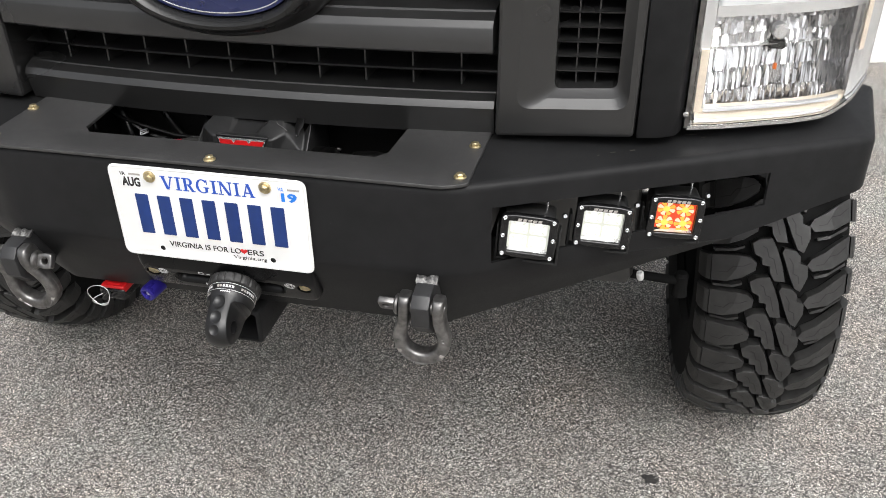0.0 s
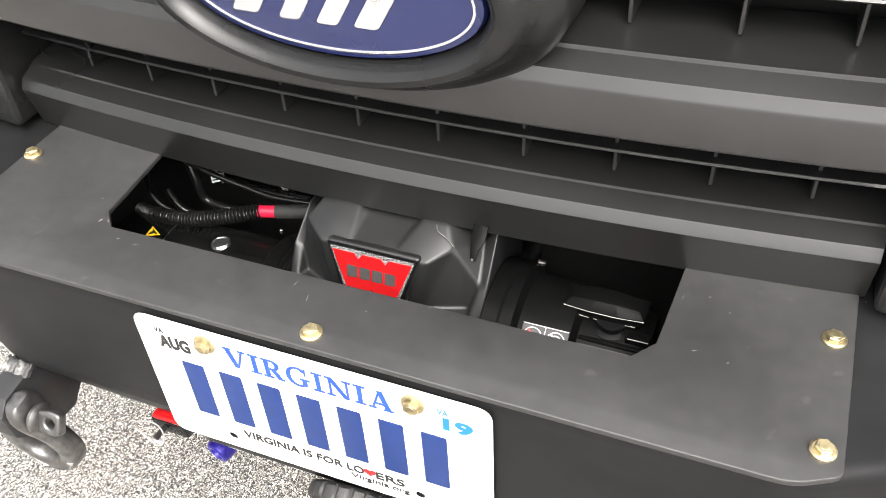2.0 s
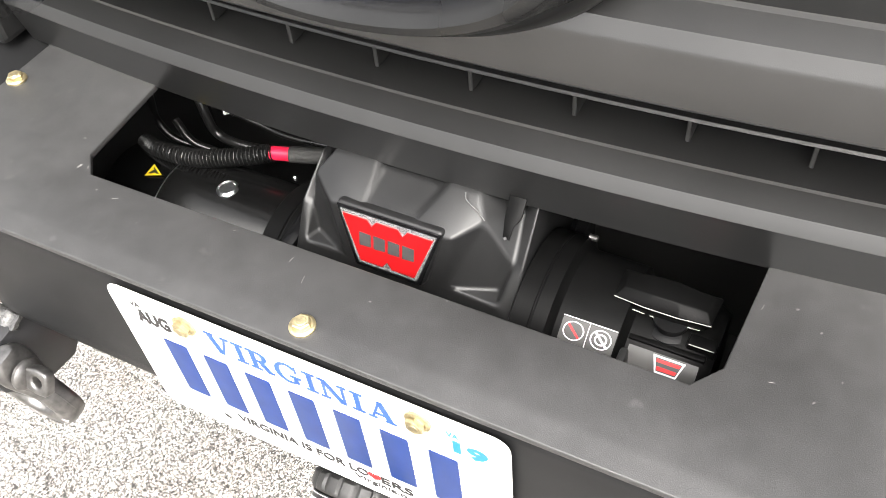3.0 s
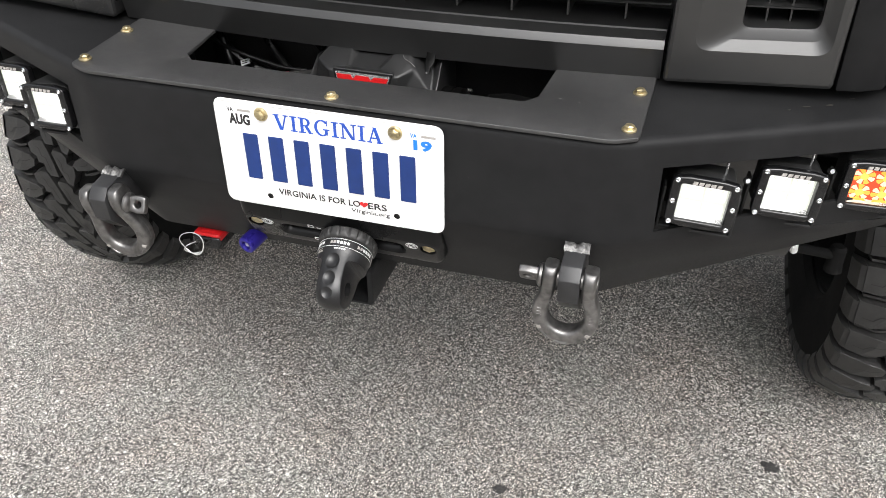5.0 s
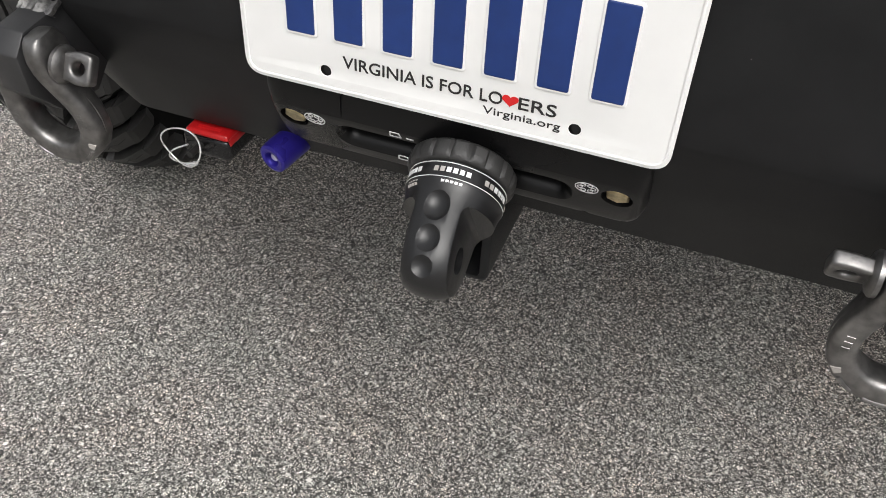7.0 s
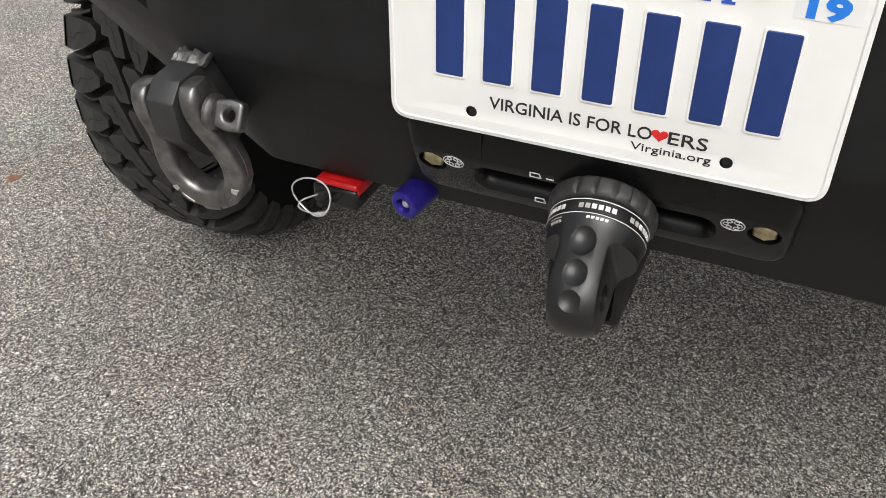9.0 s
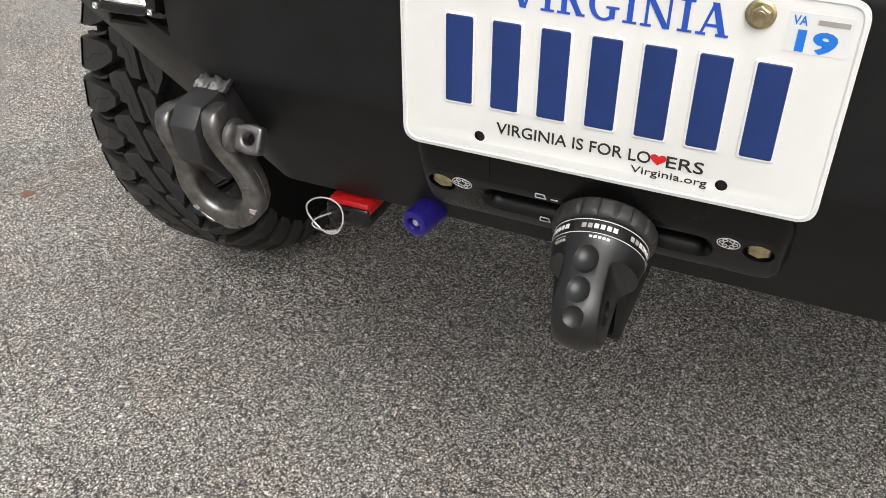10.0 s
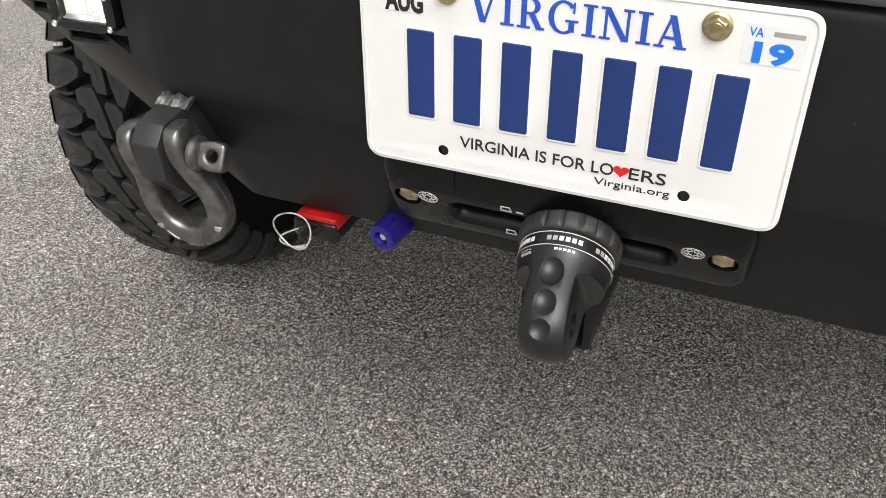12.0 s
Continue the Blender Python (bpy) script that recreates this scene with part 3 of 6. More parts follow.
def facets(s, span, levels, count, back, seed, bright):
    """Small mirror facets in rows, each with a tilt and a turn of its own, on a shallow bowl."""
    rnd = random.Random(seed)
    bm = bmesh.new()
    wide = (span[1] - span[0]) / count
    for k, (z0, z1) in enumerate(zip(levels, levels[1:])):
        shift = 0.12 * (k % 2) * wide
        for i in range(-1, count + 1):
            x0, x1 = max(span[0], span[0] + i * wide + shift), min(span[1], span[0] + (i + 1) * wide + shift)
            if x1 - x0 < 0.0008:
                continue
            pick = rnd.random()
            tilt = radians(rnd.uniform(22, 33) if pick < bright else rnd.uniform(0, 20) if pick < 0.90 else rnd.uniform(-26, -12))
            turn = radians(rnd.uniform(-14, 14))
            u = ((x0 + x1) / 2 - 0.798) / 0.107
            deep = back + 0.016 * (1 - u * u)
            high = (z1 - z0) / 2
            dz, dx = high * math.tan(tilt), (x1 - x0) / 2 * math.tan(turn)
            q = [bm.verts.new((s * x, lamp_line(x) + deep + a * dz + b * dx, z)) for x, z, a, b in ((x0, z0, -1, -1), (x1, z0, -1, 1), (x1, z1, 1, 1), (x0, z1, 1, -1))]
            bm.faces.new(q if s > 0 else q[::-1])
    return bm


def headlight(s):
    lamp = part("headlight", solid(curtain(s, 0.674, 0.950, lamp_foot, 1.33, 0.10, 24, 2), 0.05), PEARL, truck, "clear headlight with a fluted chrome reflector")
    part("lens", solid(curtain(s, 0.674, 0.950, lambda x: lamp_foot(x) + 0.004, 1.33, 0.0, 24, 8), 0.003), GLASS, lamp, "clear lens").visible_shadow = False
    part("seal", solid(curtain(s, 0.667, 0.6735, lamp_foot, 1.33, -0.002, 1, 1), 0.06), STEEL, lamp, "dark trim edge")
    foot = bmesh.new()
    rows = []
    for i in range(25):
        x = 0.672 + (0.950 - 0.672) * i / 24
        rows.append([foot.verts.new((s * x, lamp_line(x) + dy, lamp_foot(x) + dz)) for dy, dz in ((-0.003, -0.003), (-0.003, 0.003), (0.03, 0.006), (0.11, 0.0), (0.11, -0.006))])
    for a, b in zip(rows, rows[1:]):
        for k in range(5):
            foot.faces.new((a[k], a[(k + 1) % 5], b[(k + 1) % 5], b[k]))
    foot.faces.new(rows[0])
    foot.faces.new(rows[-1][::-1])
    part("lower_trim", outward(foot), CHROME, lamp, "bright lower edge")
    part("side_reflector", solid(curtain(s, 0.6765, 0.692, 0.976, 1.32, 0.026, 6, 6), 0.03), PEARL, lamp, "bright side reflector")
    part("tan_strip", solid(curtain(s, 0.679, 0.690, 0.982, 1.078, 0.020, 2, 2), 0.012), TAN, lamp, "tan side reflector")
    part("tan_sill", solid(curtain(s, 0.681, 0.905, 0.9740, 0.9850, 0.012, 14, 1, lean=0.012), 0.02), TAN, lamp, "tan lower reflector")
    part("white_sill", solid(curtain(s, 0.681, 0.880, 0.9690, 0.9745, 0.008, 10, 1, lean=0.006), 0.02), PEARL, lamp)
    part("silver_sill", solid(curtain(s, 0.692, 0.895, 0.9845, 0.9870, 0.014, 10, 1, lean=0.004), 0.008), PEARL, lamp)
    part("reflector", facets(s, (0.691, 0.905), (0.9800, 1.0020), 84, 0.046, 2, 0.12), REFLECTOR, lamp, "fluted chrome reflector", angle=1)
    part("reflector", facets(s, (0.691, 0.905), (1.0020, 1.0350, 1.0675), 66, 0.056, 3, 0.42), REFLECTOR, lamp, "faceted chrome reflector", angle=1)
    part("reflector", facets(s, (0.694, 0.905), (1.069, 1.086, 1.104, 1.122), 44, 0.060, 4, 0.42), REFLECTOR, lamp, "faceted chrome reflector", angle=1)
    part("bowl_back", solid(curtain(s, 0.691, 0.905, 0.9885, 1.122, 0.094, 12, 1), 0.004), SATIN, lamp)
    part("reflector_ledge", solid(curtain(s, 0.702, 0.905, 1.068, 1.0688, 0.058, 12, 1), 0.03), SATIN, lamp)
    part("upper_sill", solid(curtain(s, 0.694, 0.915, 1.122, 1.138, 0.030, 14, 1), 0.06), PEARL, lamp)
    part("upper_reflector", curtain(s, 0.700, 0.905, 1.138, 1.32, 0.055, 110, 4, flute=0.014, count=22), CHROME, lamp, "fluted chrome reflector", angle=180)
    shield = lathe([(0.0005, 0.005), (0.0085, 0.004), (0.0118, 0.0), (0.0118, -0.012), (0.008, -0.03)], towards((s * 0.790, lamp_line(0.790) + 0.048, 1.090), (0, -1, 0)), 28)
    part("bulb_shield", shield, SATIN, lamp, "round grey bulb shield")
    part("bulb_socket", box((s * 0.790 - 0.012, lamp_line(0.79) + 0.058, 1.060), (s * 0.790 + 0.012, lamp_line(0.79) + 0.085, 1.072), 0.002), DARK, lamp)
    part("amber_chip", box((s * 0.795 - 0.0022, lamp_line(0.80) + 0.066, 1.024), (s * 0.795 + 0.0022, lamp_line(0.80) + 0.072, 1.034), 0.001), AMBER, lamp, "small amber reflection chip")
    part("wrap_reflector", solid(curtain(s, 0.905, 0.946, lambda x: lamp_foot(x) + 0.006, 1.32, 0.014, 8, 3), 0.02), PEARL, lamp)
    part("wrap_strip", solid(curtain(s, 0.9085, 0.9165, 1.06, 1.32, 0.006, 2, 2), 0.006), TAN, lamp, "tan side reflector")
    part("clip", box((s * 0.667 - 0.004, 0.214, 0.986), (s * 0.667 + 0.004, 0.232, 0.994), 0.002), CHROME, lamp)


for s in (-1, 1):
    headlight(s)


# ---- wheels ----
TYRE_R, TYRE_W, PITCHES = 0.449, 0.123, 37


def tread_point(v, u, depth):
    """Across the tread (-1 to 1), round it (in pitches), and down from its face."""
    a = 2 * math.pi * u / PITCHES
    r = TYRE_R - 0.026 * abs(v) ** 3.6 - depth
    return Vector((v * TYRE_W, -r * math.cos(a), r * math.sin(a)))


LUGS = [
    [(-1.0, 0.55), (-0.62, 0.59), (-0.47, 0.55), (-0.385, 0.42), (-0.40, 0.24), (-0.58, 0.04), (-0.80, -0.10), (-1.0, -0.14)],
    [(-0.44, 0.92), (-0.34, 1.02), (-0.17, 1.05), (-0.08, 0.76), (0.00, 0.38), (0.050, 0.00), (-0.10, 0.01), (-0.165, 0.20), (-0.175, 0.37), (-0.285, 0.40), (-0.295, 0.57), (-0.40, 0.66)],
    [(0.005, 0.70), (0.035, 0.81), (0.19, 0.76), (0.265, 0.62), (0.265, 0.45), (0.375, 0.40), (0.385, 0.12), (0.30, -0.24), (0.21, -0.16), (0.115, 0.20)],
    [(0.385, 0.42), (0.44, 0.58), (0.62, 0.74), (0.80, 0.96), (1.0, 1.16), (1.0, 0.58), (0.74, 0.34), (0.46, 0.28)],
]
# low ribs that keep stones out of the grooves between the shoulder blocks
EJECTORS = [
    [(0.52, 0.10), (0.70, 0.16), (0.98, 0.42), (0.98, 0.34), (0.70, 0.09), (0.53, 0.04)],
    [(-0.96, -0.28), (-0.70, -0.24), (-0.56, -0.16), (-0.56, -0.22), (-0.70, -0.31), (-0.96, -0.35)],
]


def carcass_mesh():
    prof = [(r - 0.017, w) for r, w in ((0.25, -0.112), (0.262, -0.128), (0.33, -0.142), (0.385, -0.138), (0.402, -0.125), (0.416, -0.107), (0.438, -0.066), (0.443, 0.0), (0.438, 0.066), (0.416, 0.107), (0.402, 0.125), (0.385, 0.138), (0.33, 0.142), (0.262, 0.128), (0.25, 0.112))]
    return lathe(prof, pose(0, 0, 0, 0, 90, 0), 96, ends=False)


def tread_mesh():
    verts, faces = [], []
    for k in range(PITCHES):
        for lug, sunk in [(q, 0.0) for q in LUGS] + [(q, 0.011) for q in EJECTORS]:
            cu = sum(p[0] for p in lug) / len(lug)
            cv = sum(p[1] for p in lug) / len(lug)
            base = len(verts)
            n = len(lug)
            for inset, depth in ((1.08, 0.024), (1.060, 0.0012), (1.040, 0.0)):
                for v, u in lug:
                    verts.append(tread_point(cu + (v - cu) * inset, k + cv + (u - cv) * inset, depth + sunk))
            verts.append(tread_point(cu, k + cv, sunk))
            for r in range(2):
                for i in range(n):
                    j = (i + 1) % n
                    faces.append((base + r * n + i, base + r * n + j, base + (r + 1) * n + j, base + (r + 1) * n + i))
            for i in range(n):
                faces.append((base + 2 * n + i, base + 2 * n + (i + 1) % n, base + 3 * n))
        for s, u0, u1 in ((-1, -0.14, 0.55), (1, 0.58, 1.16)):
            base = len(verts)
            for x, r in ((0.1265, 0.4235), (0.1340, 0.416), (0.1410, 0.400), (0.1440, 0.380), (0.1385, 0.366)):
                for u in (u0, u1):
                    a = 2 * math.pi * (k + u) / PITCHES
                    verts.append(Vector((s * x, -r * math.cos(a), r * math.sin(a))))
            for u in (u0, u1):
                a = 2 * math.pi * (k + u) / PITCHES
                verts.append(Vector((s * 0.118, -0.38 * math.cos(a), 0.38 * math.sin(a))))
            for i in range(0, 8, 2):
                faces.append((base + i, base + i + 1, base + i + 3, base + i + 2))
            faces.append((base, base + 2, base + 4, base + 6, base + 8, base + 10))
            faces.append((base + 1, base + 3, base + 5, base + 7, base + 9, base + 11))
    me = bpy.data.meshes.new("tmp")
    me.from_pydata([tuple(v) for v in verts], [], faces)
    bm = bmesh.new()
    bm.from_mesh(me)
    bpy.data.meshes.remove(me)
    return outward(bm)


def sipe_mesh():
    """Fine zigzag slits in the tread blocks, as thin strips on the face, dark for the shade inside."""
    verts, faces = [], []
    lines = [[(-0.94, 0.12), (-0.80, 0.14), (-0.72, 0.30), (-0.56, 0.34), (-0.46, 0.42)], [(-0.30, 0.88), (-0.24, 0.82), (-0.20, 0.60), (-0.13, 0.56), (-0.06, 0.16)], [(0.10, 0.60), (0.16, 0.44), (0.17, 0.20), (0.25, 0.14), (0.27, -0.06)], [(0.50, 0.42), (0.62, 0.46), (0.70, 0.66), (0.82, 0.70), (0.96, 0.90)]]
    for k in range(PITCHES):
        for line in lines:
            for (v0, u0), (v1, u1) in zip(line, line[1:]):
                base = len(verts)
                dv, du = (u1 - u0), (v1 - v0)
                ln = math.hypot(dv, du)
                ov, ou = 0.008 * dv / ln, -0.010 * du / ln
                for v, u in ((v0 + ov, u0 + ou), (v0 - ov, u0 - ou), (v1 - ov, u1 - ou), (v1 + ov, u1 + ou)):
                    verts.append(tuple(tread_point(v, k + u, -0.0006)))
                faces.append((base, base + 1, base + 2, base + 3))
    me = bpy.data.meshes.new("tmp")
    me.from_pydata(verts, [], faces)
    bm = bmesh.new()
    bm.from_mesh(me)
    bpy.data.meshes.remove(me)
    return bm


def wheel(x, y, turn, camber, spin):
    m = Matrix.Translation((x, y, 0.442)) @ pose(0, 0, 0, 0, camber, turn) @ pose(0, 0, 0, spin, 0, 0)
    w = part("wheel", move(lathe([(0.06, -0.10), (0.10, -0.06), (0.10, 0.06), (0.06, 0.10)], pose(0, 0, 0, 0, 90, 0), 20), m), DARK, truck, "wheel with a chunky mud-terrain tyre")
    # same rubber as the blocks, coloured darker so the grooves look shaded
    part("tyre", move(carcass_mesh(), m), SHADE_BLACK, w, "black mud-terrain tyre carcass")
    tagged(part("tread", move(tread_mesh(), m), RUBBER, w, "dusty black chunky tread blocks", angle=16), kind="stuff")
    # dark strips painted in for the shade of the slits
    tagged(part("slit_shade", move(sipe_mesh(), m), DARK, w), kind="stuff")
    part("rim", move(lathe([(0.252, -0.12), (0.235, -0.105), (0.225, 0.0), (0.235, 0.105), (0.252, 0.12), (0.24, 0.125), (0.20, 0.06), (0.06, 0.05), (0.06, 0.04), (0.21, 0.04), (0.215, 0.0), (0.225, -0.105)], pose(0, 0, 0, 0, 90, 0), 40, ends=False), m), DARK, w)


wheel(0.873, 0.905, 4.0, -2.2, 4.0)
wheel(-0.907, 0.890, 4.5, 2.5, 9.0)

# ---- the steel bumper ----
bumper = thing("front_bumper", (0, 0.2, 0.65), "black powder-coated steel winch bumper with angled ends", "bumper")
TOP, FOLD, FACE, LOW, REACH = 0.942, 0.797, 0.006, 0.659, 0.076


def bumper_bottom(x):
    x = abs(x)
    if x < 0.36:
        return LOW
    if x < 0.76:
        return LOW + (FOLD - LOW) * (x - 0.36) / 0.40
    return FOLD + (x - 0.76) * 0.29


def bumper_plan():
    """The outer line seen from above, from end to end, with rounded bends."""
    slope = 0.49
    tip, end = (0.955, FACE + slope * (0.955 - 0.352)), (0.988, 0.52)
    half = [Vector((0.0, FACE))] + [Vector((0.08 * k, FACE)) for k in range(1, 4)]
    d = Vector((1, slope)).normalized()
    c, r = Vector((0.352, FACE)), 0.03
    for s in range(7):
        t = s / 6
        half.append((c - Vector((r, 0))) * (1 - t) ** 2 + c * 2 * t * (1 - t) + (c + d * r) * t ** 2)
    for x in (0.413, 0.49, 0.57, 0.65, 0.73, 0.76, 0.802, 0.86, 0.91):
        half.append(Vector((x, FACE + slope * (x - 0.352))))
    e = (Vector(end) - Vector(tip)).normalized()
    c, r = Vector(tip), 0.022
    for s in range(6):
        t = s / 5
        half.append((c - d * r) * (1 - t) ** 2 + c * 2 * t * (1 - t) + (c + e * r) * t ** 2)
    half += [Vector(tip) + (Vector(end) - Vector(tip)) * k for k in (0.4, 0.7, 1.0)]
    return [Vector((-p.x, p.y)) for p in half[:0:-1]] + half


def bumper_shell():
    plan = bumper_plan()
    n = len(plan)
    bm = bmesh.new()
    rows = []
    for i, p in enumerate(plan):
        d = (plan[min(i + 1, n - 1)] - plan[max(i - 1, 0)]).normalized()
        inward = Vector((-d.y, d.x))
        x = abs(p.x)
        low = bumper_bottom(p.x)
        sill = 0.8115 + (x - 0.413) * 0.0940
        fold = max(FOLD, low)
        inner = Vector((math.copysign(min(x, 0.90 if x > 0.9 else x), p.x), 0.62)) if x > 0.372 else p + inward * 0.03
        rb = 0.013
        sect = [(inner, TOP)]
        for k in range(5):
            a = math.pi / 2 * k / 4
            sect.append((p + inward * rb * (1 - math.sin(a)), TOP - rb * (1 - math.cos(a))))
        sect += [(p, 0.903), (p, max(sill, fold + 0.004) if x > 0.42 else sill if x > 0.4 else 0.8115), (p, fold + 0.003)]
        reach = REACH * (fold - low) / (FOLD - LOW)
        drop = fold - low
        for k in (0.0, 0.03, 0.5, 1.0):
            sect.append((p + inward * (reach * k + (0.0012 if k == 0 and drop > 0.01 else 0)), fold - drop * k))
        rows.append([bm.verts.new((q.x, q.y, z)) for q, z in sect])
    for a, b in zip(rows, rows[1:]):
        mid = abs(a[6].co.x + b[6].co.x) / 2
        for k in range(len(a) - 1):
            if k == 6 and 0.413 < mid < 0.802:
                continue
            bm.faces.new((a[k], a[k + 1], b[k + 1], b[k]))
    bmesh.ops.remove_doubles(bm, verts=bm.verts[:], dist=1e-5)
    bmesh.ops.dissolve_degenerate(bm, dist=1e-5, edges=bm.edges[:])
    bm.normal_update()
    front = [f for f in bm.faces if abs(f.calc_center_median().x) < 0.3 and abs(f.normal.y) > 0.9]
    if sum(f.normal.y for f in front) > 0:
        bmesh.ops.reverse_faces(bm, faces=bm.faces[:])
    return bm


shell = part("shell", bumper_shell(), POWDER, bumper, angle=28)
plate_mod = shell.modifiers.new("plate", "SOLIDIFY")
plate_mod.thickness, plate_mod.offset = 0.005, -1.0

OPENING = [(-0.230, 0.0735), (0.233, 0.0740), (0.248, 0.093), (0.262, 0.30), (-0.262, 0.30), (-0.246, 0.091)]
COVER_LINE = [(-0.352, 0.0025), (0.352, 0.0025), (0.382, 0.018), (0.386, 0.34), (-0.386, 0.34), (-0.382, 0.018)]
part("cover_plate", sheet([rounded(COVER_LINE, [0.012, 0.012, 0.006, 0, 0, 0.006]), OPENING], 0.0055, 0.0011, pose(0, 0, TOP + 0.0030)), COVER, bumper, "flat black textured cover plate with a winch opening")
for i, (x, y) in enumerate(((0.0, 0.017), (0.368, 0.034), (-0.370, 0.034), (0.369, 0.137), (-0.374, 0.140))):
    part("cover_bolt", hex_bolt((x, y, TOP + 0.0058), (0, 0, 1), 0.0112, 17 * i), GOLD, bumper, "yellow zinc hex bolt")
tray = part("winch_tray", box((-0.331, 0.095, 0.700), (0.331, 0.45, 0.712)), DARK, bumper, "black winch tray")
for lo, hi in (((-0.340, 0.075, 0.700), (-0.332, 0.45, 0.936)), ((0.332, 0.075, 0.700), (0.340, 0.45, 0.936)), ((-0.34, 0.452, 0.700), (0.34, 0.46, 0.95))):
    part("tray_wall", box(lo, hi), DARK, tray)
for s in (-1, 1):
    part("end_brace", box((s * 0.355 - 0.004, 0.105, 0.665), (s * 0.355 + 0.004, 0.20, 0.72), 0.002), POWDER, bumper)

tube = carve(soften(box((-0.0395, 0.044, 0.5950), (0.0268, 0.42, 0.6600)), 0.006, 3), soften(box((-0.0325, 0.030, 0.6020), (0.0198, 0.40, 0.6530)), 0.003, 2))
part("receiver_tube", tube, POWDER, bumper, "square black receiver tube under the fairlead")


def weld(x):
    """A rough ground weld laid where a tab meets the bumper."""
    rnd = random.Random(int(1000 * abs(x)))
    bm = bmesh.new()
    rows = []
    for i in range(13):
        u = i / 12
        lift = rnd.uniform(-0.0022, 0.0026)
        row = []
        for k, (y, z) in enumerate(((0.0062, 0.7972), (0.0015, 0.7962), (-0.0020, 0.7946), (-0.0045, 0.7928), (-0.0068, 0.7908), (-0.0050, 0.7890))):
            row.append(bm.verts.new((x - 0.0150 + 0.032 * u + rnd.uniform(-0.0008, 0.0008), y + rnd.uniform(-0.0008, 0.0008), z + lift * (1 - k / 6) + rnd.uniform(-0.0006, 0.0006))))
        rows.append(row)
    for a, b in zip(rows, rows[1:]):
        for k in range(5):
            bm.faces.new((a[k], b[k], b[k + 1], a[k + 1]))
    ex = bmesh.ops.extrude_face_region(bm, geom=bm.faces[:])
    for v in [g for g in ex["geom"] if isinstance(g, bmesh.types.BMVert)]:
        v.co += Vector((0, 0.004, -0.003))
    return outward(bm)


TAB_LINE = [(0.03, 0.795), (0.004, 0.7925), (-0.034, 0.7880), (-0.0470, 0.7730), (-0.0430, 0.7390), (-0.0140, 0.7090), (0.03, 0.7050), (0.06, 0.735)]
for x in (-0.344, 0.325):
    tab = prism([(x - 0.0135, y, z) for y, z in TAB_LINE], (0.027, 0, 0))
    tab = part("recovery_tab", soften(tab, 0.0016, 2), TAB, bumper, "thick black steel recovery tab")
    part("weld_bead", weld(x), WELD, tab, "bare silver weld bead")


